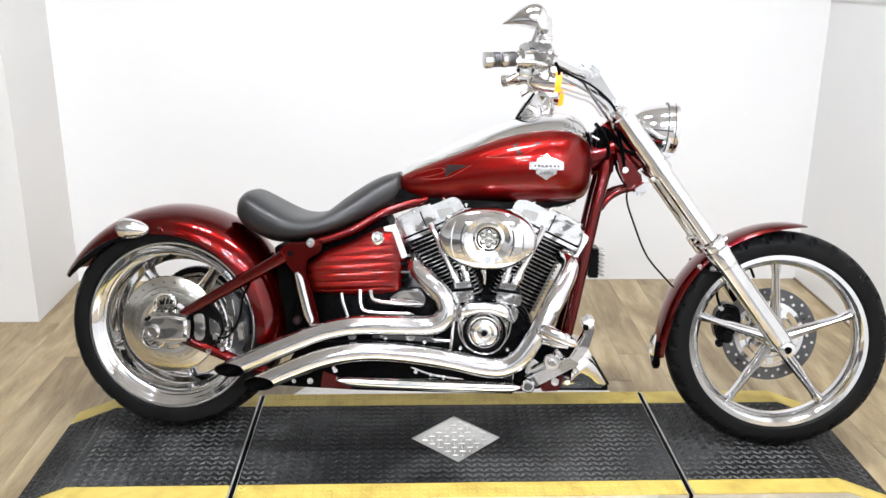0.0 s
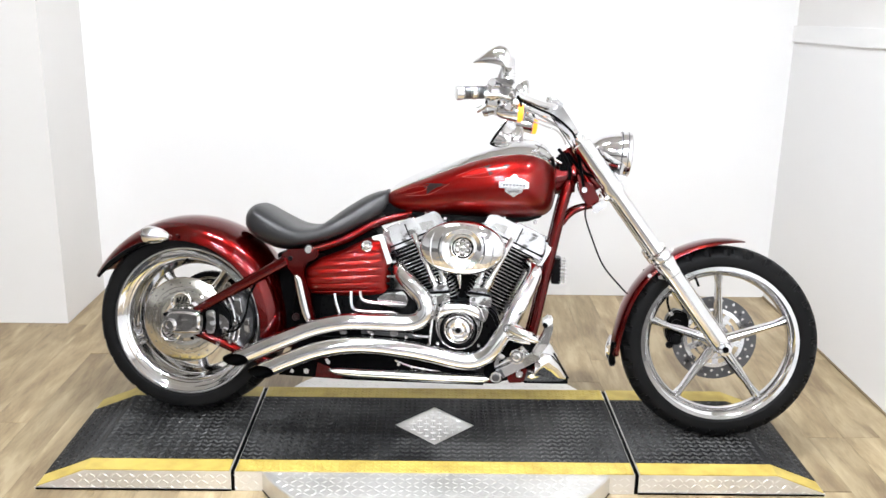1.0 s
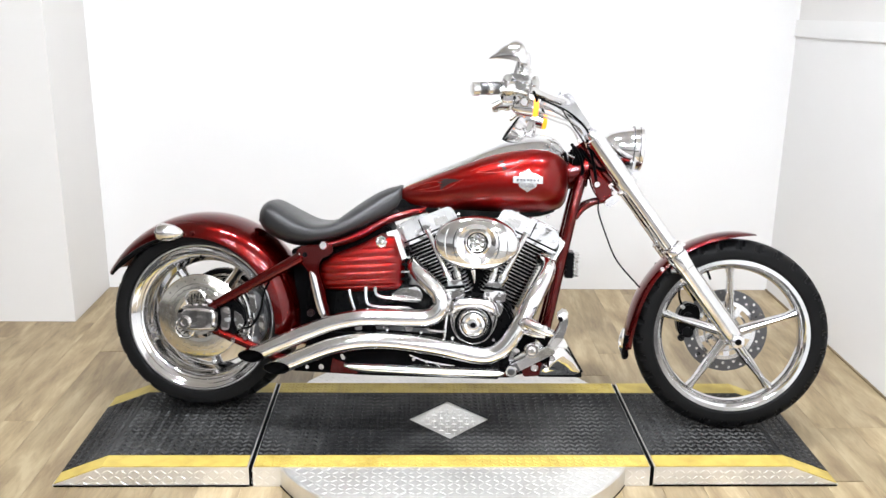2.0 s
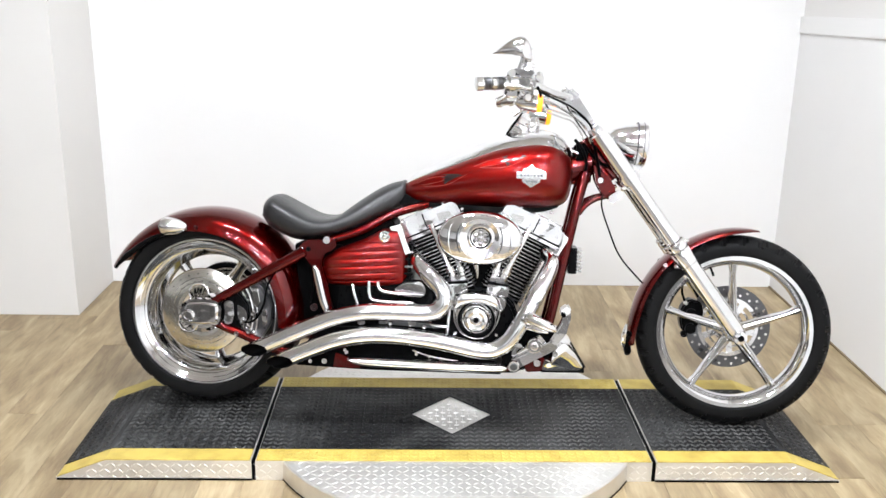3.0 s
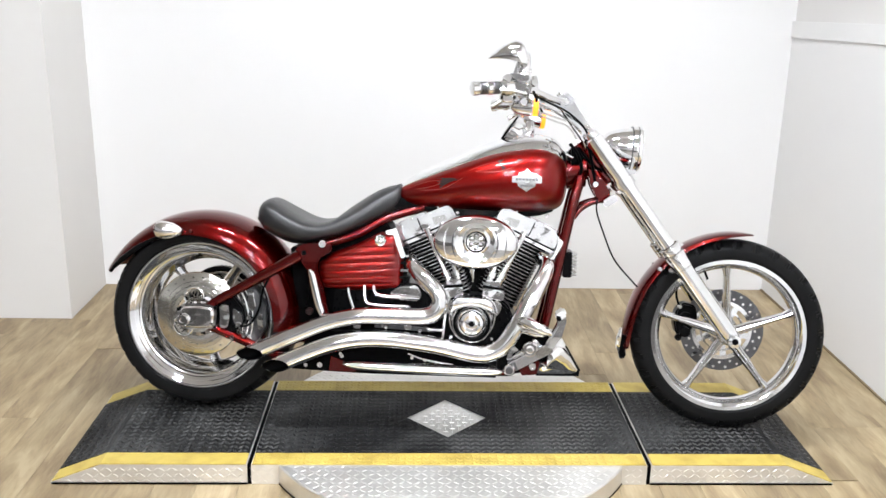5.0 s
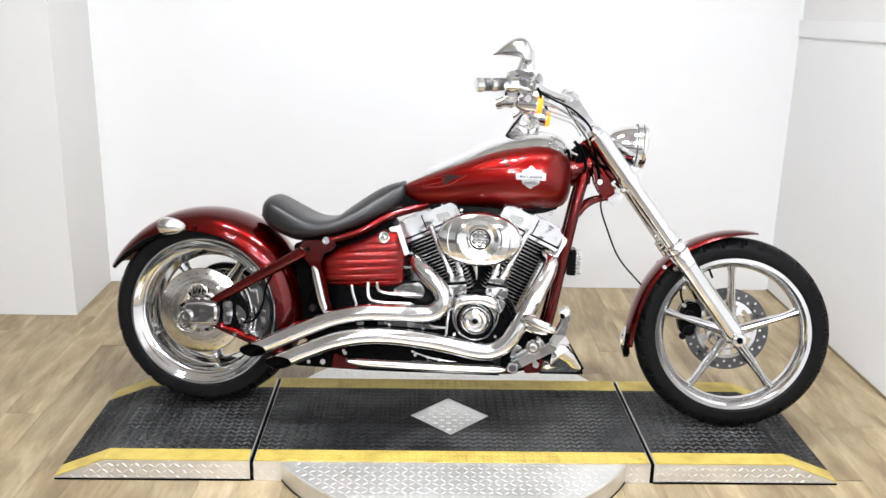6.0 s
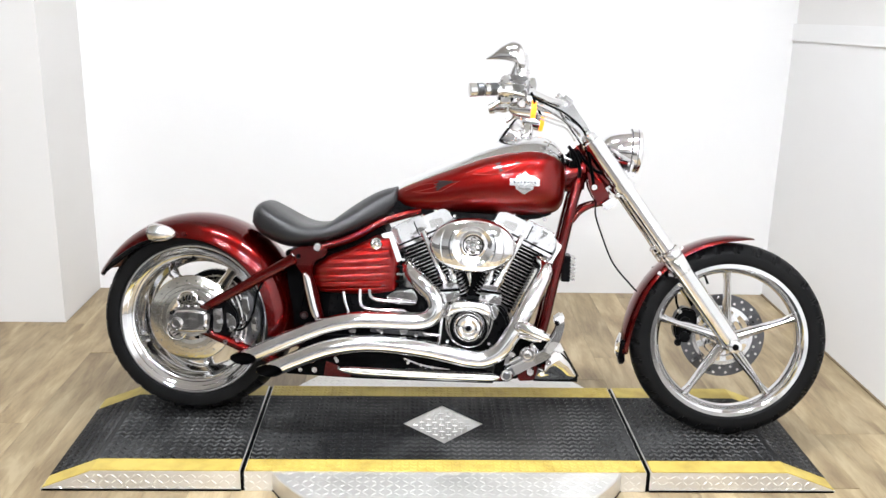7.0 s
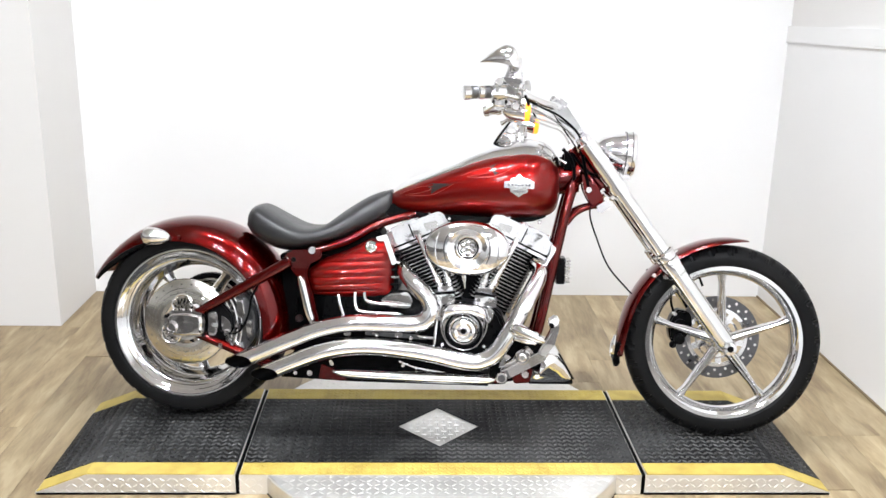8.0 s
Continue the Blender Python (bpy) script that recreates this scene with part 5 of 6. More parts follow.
def exhaust():
    r1 = [(0.706, -0.1, 0.535), (0.722, -0.135, 0.515), (0.762, -0.175, 0.482), (0.806, -0.195, 0.437), (0.806, -0.2, 0.392), (0.766, -0.2, 0.366), (0.65, -0.2, 0.362), (0.558, -0.2, 0.358), (0.466, -0.2, 0.337), (0.375, -0.203, 0.3), (0.284, -0.208, 0.258), (0.2, -0.214, 0.219)]
    r2 = [(1.13, -0.09, 0.56), (1.15, -0.13, 0.532), (1.112, -0.18, 0.452), (1.062, -0.2, 0.352), (1.02, -0.205, 0.286), (0.972, -0.205, 0.256), (0.915, -0.205, 0.255), (0.833, -0.205, 0.27), (0.76, -0.205, 0.28), (0.65, -0.205, 0.288), (0.558, -0.208, 0.284), (0.466, -0.212, 0.264), (0.375, -0.217, 0.227), (0.287, -0.223, 0.186)]
    for pts, name in ((r1, "upper"), (r2, "lower")):
        radii = [0.022, 0.025] + [0.028] * (len(pts) - 5) + [0.0285, 0.0275, 0.0265]
        bm = bm_new()
        sweep(bm, pts, radii, 28, n=120, caps=False, slash=0.05)
        pipe = part("exhaust_pipe", bm, CHROME, bike, "curved chrome exhaust pipe with slash-cut end", sharp=60)
        bm = bm_new()
        sweep(bm, pts[-4:], [q - 0.0022 for q in radii[-4:]], 28, n=40, caps=False, slash=0.049)
        part("pipe_bore", bm, MATT, pipe, "black inside of the pipe")
    for x, z in ((0.71, 0.325), (0.545, 0.322)):
        bm = bm_new()
        beam(bm, (x - 0.012, -0.18, z), (x + 0.012, -0.18, z + 0.002), 0.01, 0.018, 0.003)
        part("pipe_clamp", bm, CAST, bike)
    bm = bm_new()
    beam(bm, (0.6, -0.165, 0.323), (0.8, -0.165, 0.316), 0.006, 0.014, 0.002)
    part("pipe_bracket", bm, DULL, bike)
    bm = bm_new()
    sweep(bm, [(0.711, -0.15, 0.231), (0.758, -0.15, 0.215), (0.813, -0.15, 0.206), (0.86, -0.15, 0.201)], 0.004, 8, n=20)
    part("oil_line", bm, CHROME, bike)
    for x, z in [(0.488, 0.221), (0.724, 0.219), (0.767, 0.213), (0.804, 0.208)]:
        bolt("line_fitting", (x, -0.146, z), 0.0065, 0.01, CHROME, bike)
    for x, z in ((0.628, 0.326), (0.78, 0.317)):
        bolt("bracket_bolt", (x, -0.168, z), 0.006, 0.012, CHROME, bike)
    for x, z in ((0.64, 0.322), (0.75, 0.316)):
        bolt("bracket_bolt", (x, -0.178, z), 0.007, 0.008, CHROME, bike)


def lower_rail():
    bm = bm_new()
    prof = spline([(0.5, 0.194, 0.004), (0.53, 0.19, 0.014), (0.6, 0.187, 0.017), (0.8, 0.187, 0.018), (0.98, 0.189, 0.017), (1.02, 0.192, 0.008)], 30)
    loft(bm, [[(x, -0.165 + 0.02 * math.cos(a), z + w * math.sin(a)) for a in np.linspace(0, 2 * math.pi, 16, endpoint=False)] for x, z, w in prof])
    part("rail_cover", bm, CHROME, bike, "chrome lower frame rail cover")
    # Added near-black body standing in for the shade under the engine.
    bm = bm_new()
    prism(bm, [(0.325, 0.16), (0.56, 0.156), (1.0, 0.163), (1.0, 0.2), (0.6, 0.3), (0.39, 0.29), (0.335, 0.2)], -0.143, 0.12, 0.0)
    part("underside_filler", bm, MATT, bike)
    for x, z, q in ((0.372, 0.177, 0.008), (0.419, 0.179, 0.011), (0.492, 0.213, 0.008)):
        bolt("rail_bolt", (x, -0.142, z), q, 0.01, CHROME, bike)
    bm = bm_new()
    prism(bm, [(0.456, 0.21), (0.5, 0.195), (0.54, 0.168), (0.54, 0.16), (0.448, 0.16)], -0.149, -0.14, 0.002)
    part("rail_bracket", bm, DEEP, bike)
    # chin spoiler
    bm = bm_new()
    rings = []
    for y, k in ((-0.156, 0.12), (-0.155, 0.35), (-0.151, 0.58), (-0.145, 0.78), (-0.137, 0.92), (-0.128, 1.0), (0.0, 1.03), (0.128, 1.0), (0.137, 0.92)):
        c = (1.16, 0.205)
        rings.append([(c[0] + (x - c[0]) * k, y * (0.72 + (z - 0.165) * 2.6), c[1] + (z - c[1]) * k) for x, z in rounded([(1.1, 0.172), (1.13, 0.225), (1.168, 0.285), (1.218, 0.272), (1.245, 0.235), (1.273, 0.187), (1.268, 0.175), (1.15, 0.166)], 0.01)])
    loft(bm, rings)
    sp = part("chin_spoiler", bm, CHROME, bike, "chrome wedge chin spoiler")
    bm = bm_new()
    beam(bm, (1.13, -0.1, 0.17), (1.272, -0.103, 0.183), 0.006, 0.008, 0.002, 0.006, 0.022)
    beam(bm, (1.274, -0.102, 0.19), (1.222, -0.128, 0.277), 0.006, 0.005, 0.001)
    part("spoiler_lip", bm, BLACK, sp)


def foot_control():
    bm = bm_new()
    beam(bm, (1.04, -0.205, 0.21), (1.172, -0.205, 0.287), 0.018, 0.03, 0.003, 0.018, 0.034)
    fc = part("foot_control", bm, POLISHED, bike, "brushed and chrome forward foot control")
    for a, b, mat in (((1.125, 0.2595), (1.168, 0.2845), DISC), ((1.05, 0.216), (1.064, 0.224), DULL)):
        bm = bm_new()
        beam(bm, (a[0], -0.213, a[1]), (b[0], -0.213, b[1]), 0.006, 0.027, 0.001)
        part("control_panel", bm, mat, fc)
    # Added black plate that makes the gaps in the foot control dark.
    bm = bm_new()
    prism(bm, rounded([(1.0, 0.205), (1.07, 0.185), (1.17, 0.25), (1.165, 0.32), (1.08, 0.36), (1.01, 0.29)], 0.01), -0.17, -0.11, 0.004)
    part("control_gap_filler", bm, MATT, fc)
    bolt("pivot_bolt", (1.042, -0.206, 0.21), 0.02, 0.02, CHROME, fc)
    bolt("pivot_cap", (1.042, -0.226, 0.21), 0.012, 0.004, DULL, fc)
    bolt("pivot_cap", (1.104, -0.233, 0.281), 0.013, 0.006, STEEL, fc)
    bolt("pivot_bolt", (1.104, -0.205, 0.281), 0.025, 0.028, CHROME, fc)
    bolt("pivot_bolt", (1.115, -0.205, 0.222), 0.012, 0.014, CHROME, fc)
    bolt("pivot_bolt", (1.17, -0.2, 0.255), 0.01, 0.014, CHROME, fc)
    bm = bm_new()
    prism(bm, rounded([(1.08, 0.185), (1.13, 0.19), (1.14, 0.235), (1.1, 0.245), (1.075, 0.215)], 0.01), -0.19, -0.14, 0.004)
    part("control_bracket", bm, DEEP, fc)
    bm = bm_new()
    prism(bm, rounded([(1.148, 0.3), (1.172, 0.287), (1.2, 0.325), (1.213, 0.375), (1.212, 0.4), (1.192, 0.402), (1.184, 0.365), (1.168, 0.335)], 0.01), -0.25, -0.205, 0.006)
    ped = part("brake_pedal", bm, CAST, bike)
    bm = bm_new()
    block(bm, (1.194, -0.245, 0.402), (0.034, 0.075, 0.022), pose(0, 0, 0, 0, -38, 0).to_3x3(), bevel=0.006)
    part("pedal_pad", bm, LUG, ped)
    bm = bm_new()
    block(bm, (1.187, -0.248, 0.394), (0.014, 0.078, 0.016), pose(0, 0, 0, 0, -38, 0).to_3x3(), bevel=0.003)
    part("pedal_rubber", bm, MATT, ped)
    bm = bm_new()
    sweep(bm, [(1.06, -0.2, 0.362), (1.085, -0.235, 0.368), (1.12, -0.26, 0.36), (1.15, -0.265, 0.348), (1.168, -0.262, 0.338)], (0.012, 0.02, 0.018, 0.014, 0.005), 14, n=24)
    sweep(bm, [(1.08, -0.22, 0.335), (1.11, -0.245, 0.338), (1.145, -0.255, 0.332)], (0.006, 0.011, 0.005), 12, n=14)
    part("foot_peg", bm, CAST, fc)
    bm = bm_new()
    sweep(bm, [(1.06, -0.17, 0.24), (1.09, -0.18, 0.26), (1.13, -0.18, 0.3)], 0.02, 12, n=12)
    part("master_cylinder", bm, CAST, fc)
    bm = bm_new()
    prism(bm, rounded([(1.03, 0.2), (1.06, 0.2), (1.075, 0.26), (1.055, 0.28), (1.035, 0.25)], 0.01), -0.18, -0.13, 0.004)
    block(bm, (1.07, -0.15, 0.27), (0.05, 0.03, 0.03), bevel=0.005)
    part("control_mount", bm, CAST, fc)


STEER_TOP, STEER_DIR = Vector((1.279, 0, 0.952)), Vector((0.481, 0, -0.634)).normalized()


def on_fork(s, y, off=0.0):
    """A point s metres down the fork, off metres before it."""
    return STEER_TOP + STEER_DIR * s + Vector((0, y, 0)) + Vector((-STEER_DIR.z, 0, STEER_DIR.x)) * off


def fork():
    bm = bm_new()
    shape = []
    for k in range(24):
        a = 2 * math.pi * k / 24
        shape.append((0.034 * math.cos(a) * (1.1 if math.cos(a) < 0 else 1), (0.1 if math.sin(a) >= 0 else -0.1) + 0.036 * math.sin(a)))
    for s0, s1 in ((0.158, 0.196),):
        loft(bm, [[on_fork(s, y, o) for o, y in shape] for s in (s0, s1)])
    bmesh.ops.recalc_face_normals(bm, faces=bm.faces)
    bevelled(bm, 0.006)
    fk = part("fork", bm, CHROME, bike, "long raked chrome front fork")
    bm = bm_new()
    loft(bm, [[on_fork(s, y * 0.95, o * 0.9) for o, y in shape] for s in (0.004, 0.03)])
    bmesh.ops.recalc_face_normals(bm, faces=bm.faces)
    bevelled(bm, 0.005)
    part("top_clamp", bm, CHROME, fk)
    for sd in (-1, 1):
        y = sd * 0.104
        bm = bm_new()
        turned(bm, [(0.0005, -0.022), (0.018, -0.022), (0.022, -0.012), (0.022, 0.0), (0.029, 0.004), (0.0295, 0.16), (0.0005, 0.16)], on_fork(0, y), STEER_DIR, 28)
        part("fork_cover", bm, CHROME, fk)
        bm = bm_new()
        turned(bm, [(0.0245, 0.15), (0.0245, 0.46), (0.0005, 0.46), (0.0005, 0.15)], on_fork(0, y), STEER_DIR, 28, closed=True)
        part("fork_tube", bm, CHROME, fk)
        bm = bm_new()
        turned(bm, [(0.0005, 0.428), (0.029, 0.428), (0.033, 0.434), (0.034, 0.45), (0.031, 0.456), (0.033, 0.46), (0.033, 0.5), (0.0305, 0.51), (0.0305, 0.76), (0.028, 0.792), (0.02, 0.81), (0.0005, 0.815)], on_fork(0, y), STEER_DIR, 28)
        part("fork_slider", bm, CHROME, fk)
        bm = bm_new()
        turned(bm, [(0.0005, 0), (0.022, 0), (0.023, 0.006), (0.02, 0.022), (0.0105, 0.024), (0.008, 0.016), (0.0005, 0.016)], (1.757, sd * 0.122, 0.319), (0, sd, 0), 24)
        part("axle_boss", bm, CHROME, fk)
        bm = bm_new()
        turned(bm, [(0.0005, 0), (0.0079, 0), (0.0079, 0.002), (0.0005, 0.002)], (1.757, sd * 0.139, 0.319), (0, sd, 0), 16)
        part("axle_end", bm, BLACK, fk)
        bm = bm_new()
        turned(bm, [(0.031, 0.425), (0.0345, 0.427), (0.0345, 0.431), (0.031, 0.433)], on_fork(0, y), STEER_DIR, 28, closed=True)
        turned(bm, [(0.0328, 0.4555), (0.0336, 0.456), (0.0336, 0.459), (0.0328, 0.4595)], on_fork(0, y), STEER_DIR, 28, closed=True)
        turned(bm, [(0.03, 0.509), (0.0316, 0.51), (0.0316, 0.513), (0.03, 0.514)], on_fork(0, y), STEER_DIR, 28, closed=True)
        part("seal_ring", bm, STEEL, fk)
        bolt("pinch_bolt", on_fork(0.19, sd * 0.12, -0.03), 0.009, 0.012, CHROME, fk, (-0.6, sd * 0.4, -0.4))
        bolt("cover_bolt", on_fork(0.445, y, 0.03), 0.006, 0.012, CHROME, fk, (0.8, 0, 0.6))
    bm = bm_new()
    sweep(bm, [on_fork(0.03, 0), on_fork(0.17, 0)], 0.03, 16)
    part("steering_stem", bm, BLACK, fk)
    # headlight
    hx, hz = 1.434, 0.921
    bm = bm_new()
    turned(bm, [(0.0005, -0.135), (0.012, -0.133), (0.032, -0.12), (0.05, -0.095), (0.061, -0.062), (0.066, -0.03), (0.067, -0.022), (0.071, -0.022), (0.0725, -0.016), (0.0725, 0.004), (0.069, 0.01), (0.064, 0.01), (0.064, 0.0), (0.0005, -0.03)], (hx, 0, hz), (1, 0, -0.05), 48)
    hl = part("headlight", bm, CHROME, bike, "round chrome headlight")
    bm = bm_new()
    turned(bm, [(0.0005, 0.019), (0.02, 0.0185), (0.04, 0.0165), (0.056, 0.0125), (0.0645, 0.008), (0.0645, 0.003), (0.03, 0.009), (0.0005, 0.012)], (hx, 0, hz), (1, 0, -0.05), 48)
    part("lens", bm, FROST, hl)
    bm = bm_new()
    turned(bm, [(0.066, -0.024), (0.0722, -0.024), (0.0722, -0.0205), (0.066, -0.0205)], (hx, 0, hz), (1, 0, -0.05), 48, closed=True)
    turned(bm, [(0.066, -0.0035), (0.0728, -0.0035), (0.0728, -0.001), (0.066, -0.001)], (hx, 0, hz), (1, 0, -0.05), 48, closed=True)
    part("bezel_groove", bm, DULL, hl)
    bm = bm_new()
    sweep(bm, [(1.35, 0, 0.89), (1.38, 0, 0.86), (1.42, 0, 0.845)], (0.016, 0.014, 0.012), 12, n=10)
    block(bm, (1.41, 0, 0.848), (0.05, 0.04, 0.02), bevel=0.005)
    part("headlight_mount", bm, CHROME, hl)
    runs = [[(1.24, y, 0.92), (1.28, y * 1.6, 0.87), (1.32, y, 0.85), (1.36, y, 0.88)] for y in (-0.03, 0.0, 0.03)]
    runs += [[(1.21, -0.05, 0.93), (1.235, -0.06, 0.9), (1.25, -0.06, 0.85), (1.24, -0.05, 0.79)], [(1.26, -0.06, 0.95), (1.275, -0.07, 0.9), (1.29, -0.06, 0.84), (1.3, -0.05, 0.79)]]
    for run in runs:
        bm = bm_new()
        sweep(bm, run, 0.0055, 8, n=16)
        part("cable", bm, MATT, fk)
    bm = bm_new()
    block(bm, (1.23, 0, 0.89), (0.05, 0.1, 0.055), bevel=0.012)
    part("wiring_box", bm, MATT, fk)
    bm = bm_new()
    sweep(bm, [(1.2, -0.058, 0.895), (1.222, -0.06, 0.885)], 0.0045, 10)
    part("cable_ferrule", bm, STEEL, fk)
    bm = bm_new()
    block(bm, (1.345, -0.085, 0.752), (0.05, 0.04, 0.026), pose(0, 0, 0, 0, -37, 0).to_3x3(), bevel=0.006)
    part("hose_clamp", bm, CAST, fk)
    bm = bm_new()
    sweep(bm, [(1.305, -0.075, 0.752), (1.305, -0.078, 0.715), (1.328, -0.075, 0.651), (1.371, -0.06, 0.559), (1.436, -0.05, 0.486), (1.454, -0.045, 0.469)], 0.0027, 8, n=40)
    part("brake_hose", bm, MATT, fk)


def handlebar():
    right = [(1.191, 0, 1.06), (1.187, -0.09, 1.062), (1.164, -0.17, 1.06), (1.115, -0.25, 1.069), (1.06, -0.32, 1.086), (1.01, -0.36, 1.086), (0.905, -0.4, 1.077)]
    left = [(x + 0.045 * min(1, y / -0.2), -y, z - 0.012 * min(1, y / -0.2)) for x, y, z in right]
    bm = bm_new()
    sweep(bm, left[::-1] + right[1:], 0.0128, 14, n=90)
    hb = part("handlebar", bm, CHROME, bike, "wide chrome handlebar with controls")
    for s in (-1, 1):
        bm = bm_new()
        beam(bm, (1.277, s * 0.05, 0.944), (1.178, s * 0.05, 1.08), 0.046, 0.044, 0.01)
        r = part("riser", bm, CHROME, bike)
        bm = bm_new()
        block(bm, (1.191, s * 0.05, 1.064), (0.052, 0.042, 0.05), pose(0, 0, 0, 0, 37, 0).to_3x3(), bevel=0.01, seg=3)
        part("riser_clamp", bm, CAST, r)
        bolt("riser_bolt", (1.174, s * 0.062, 1.088), 0.007, 0.01, CHROME, r, (-0.6, 0, 0.8))
        bolt("riser_bolt", (1.262, s * 0.07, 0.985), 0.009, 0.01, CHROME, r, (-0.2, -1, 0.2))
    for s, line in ((-1, right), (1, left)):
        A, B = Vector(line[5]).lerp(Vector(line[6]), 0.25), Vector(line[6]) + Vector((-0.008, s * 0.003, 0))
        out = (A - B).normalized()
        bm = bm_new()
        stops = ((0, 0.022), (0.06, 0.022), (0.08, 0.017), (0.3, 0.017), (0.34, 0.0205), (0.46, 0.0205), (0.5, 0.016), (0.72, 0.016), (0.76, 0.021), (0.97, 0.0215), (1.0, 0.015))
        sweep(bm, [A.lerp(B, f) for f, q in stops], [q for f, q in stops], 18)
        g = part("grip", bm, CAST, bike, "chrome grip with black rubber bands")
        for f in ((0.09, 0.51) if s < 0 else ()):
            bm = bm_new()
            sweep(bm, [A.lerp(B, f), A.lerp(B, f + 0.01), A.lerp(B, f + 0.19), A.lerp(B, f + 0.2)], (0.017, 0.0188, 0.0188, 0.017), 16)
            part("grip_rubber", bm, DULL, g)
        C = A + out * 0.035
        bm = bm_new()
        sweep(bm, [A, A + out * 0.008, A + out * 0.04, A + out * 0.05], (0.02, 0.028, 0.028, 0.02), 18)
        sh = part("switch_housing", bm, CAST, bike)
        bm = bm_new()
        block(bm, C + Vector((-0.012, 0, -0.03)), (0.05, 0.036, 0.042), bevel=0.011, seg=3)
        part("switch_box", bm, CAST, sh)
        bm = bm_new()
        sweep(bm, [C + Vector((-0.03, s * 0.02, -0.04)), C + Vector((-0.05, s * 0.022, -0.052)), C + Vector((-0.058, s * 0.022, -0.056))], (0.006, 0.008, 0.009), 10)
        part("switch_button", bm, STEEL, sh)
        for q in range(3):
            bolt("housing_screw", C + Vector((-0.03 + 0.018 * q, s * 0.018, -0.03 + 0.008 * (q % 2))), 0.0045, 0.005, BLACK, sh, (0, s, 0))
        bm = bm_new()
        tilt = pose(0, 0, 0, 0, 6, 10 * s).to_3x3()
        block(bm, C + Vector((0.022, s * 0.004, 0.0)), (0.07, 0.05, 0.05), tilt, bevel=0.014, seg=3)
        block(bm, C + Vector((0.022, s * 0.004, 0.03)), (0.064, 0.048, 0.014), tilt, bevel=0.004, seg=2)
        mc = part("master_cylinder", bm, CAST, bike)
        for dx in (0.002, 0.042):
            bolt("lid_screw", C + Vector((dx, s * 0.004, 0.036)), 0.005, 0.004, STEEL, mc, (0, 0, 1))
        bolt("lever_pivot", C + Vector((0.04, s * 0.022, -0.012)), 0.01, 0.012, CHROME, mc, (0, s, -0.2))
        bm = bm_new()
        sweep(bm, [C + Vector((0.045, s * 0.015, -0.018)), C + Vector((0.035, s * 0.03, -0.018)), C + Vector((0.0, s * 0.04, -0.012)), C + Vector((-0.03, s * 0.045, -0.012))], (0.006, 0.0065, 0.0045, 0.005), 10, n=20)
        part("lever", bm, STEEL, mc)
        for dx, dz, q, n in ((-0.02, 0.022, 0.012, 0.03), (0.05, -0.03, 0.009, 0.026), (0.03, -0.045, 0.011, 0.022), (-0.035, -0.012, 0.008, 0.03), (0.06, 0.012, 0.01, 0.02)):
            bm = bm_new()
            c = C + Vector((dx, s * 0.012, dz))
            turned(bm, [(0.0005, 0), (q, 0), (q, n * 0.3), (q * 0.7, n * 0.4), (q * 0.7, n * 0.7), (q * 0.95, n * 0.75), (q * 0.9, n), (0.0005, n)], c, (0.2, s, 0.1), 16)
            part("control_fitting", bm, CHROME if q > 0.0095 else STEEL, sh)
        bm = bm_new()
        sweep(bm, [C + Vector((0.06, s * 0.02, -0.01)), C + Vector((0.07, s * 0.01, -0.04)), C + Vector((0.04, 0, -0.06)), C + Vector((0.0, 0, -0.055))], 0.004, 8, n=16)
        part("control_cable", bm, MATT, sh)
        # turn signal under the housing
        T = Vector((1.064, -0.35, 1.03)) if s < 0 else Vector((1.112, 0.34, 1.013))
        bm = bm_new()
        ax = Vector((1, 0, -0.05 if s < 0 else -0.12))
        turned(bm, [(0.0005, -0.055), (0.008, -0.053), (0.018, -0.04), (0.0235, -0.018), (0.026, 0.006), (0.027, 0.009), (0.027, 0.014), (0.0005, 0.014)], T, ax, 24)
        sig = part("turn_signal", bm, CHROME, bike, "chrome bullet turn signal with lit amber lens")
        bm = bm_new()
        turned(bm, [(0.0265, 0.0145), (0.0265, 0.024), (0.022, 0.029), (0.0005, 0.031), (0.0005, 0.0145)], T, ax, 24)
        part("lens", bm, AMBER, sig, "lit amber lens")
        bm = bm_new()
        sweep(bm, [T + Vector((-0.01, 0, 0.015)), C + Vector((0.02, 0, -0.02))], 0.008, 10)
        part("stalk", bm, CHROME, sig)
        # mirror stem
        M = C + Vector((0.03, s * 0.0, 0.028))
        bm = bm_new()
        sweep(bm, [M, M + Vector((0.0, 0, 0.012)), M + Vector((0.002, s * 0.004, 0.03)), M + Vector((0.004, s * 0.012, 0.05)), M + Vector((-0.002, s * 0.02, 0.066))], (0.022, 0.021, 0.017, 0.0165, 0.019), 14, n=20)
        sweep(bm, [M + Vector((-0.022, 0, 0.004)), M + Vector((-0.014, s * 0.004, 0.03)), M + Vector((-0.008, s * 0.012, 0.05))], (0.014, 0.013, 0.011), 10, n=10)
        for z in (0.018, 0.026):
            turned(bm, [(0.018, -0.002), (0.0235, -0.001), (0.0235, 0.001), (0.018, 0.002)], M + Vector((0.001, s * 0.003, z)), (0, 0, 1), 20, closed=True)
        mi = part("mirror", bm, CHROME, bike, "chrome teardrop mirror on a stem")
        if s > 0:
            continue
        bm = bm_new()
        rows = spline([(1.058, 1.157, 1.168, 0.014), (1.053, 1.152, 1.192, 0.032), (1.042, 1.153, 1.212, 0.044), (1.022, 1.157, 1.22, 0.049), (1.0, 1.162, 1.214, 0.045), (0.978, 1.164, 1.2, 0.035), (0.958, 1.165, 1.182, 0.02), (0.942, 1.165, 1.168, 0.004)], 30)
        rings = []
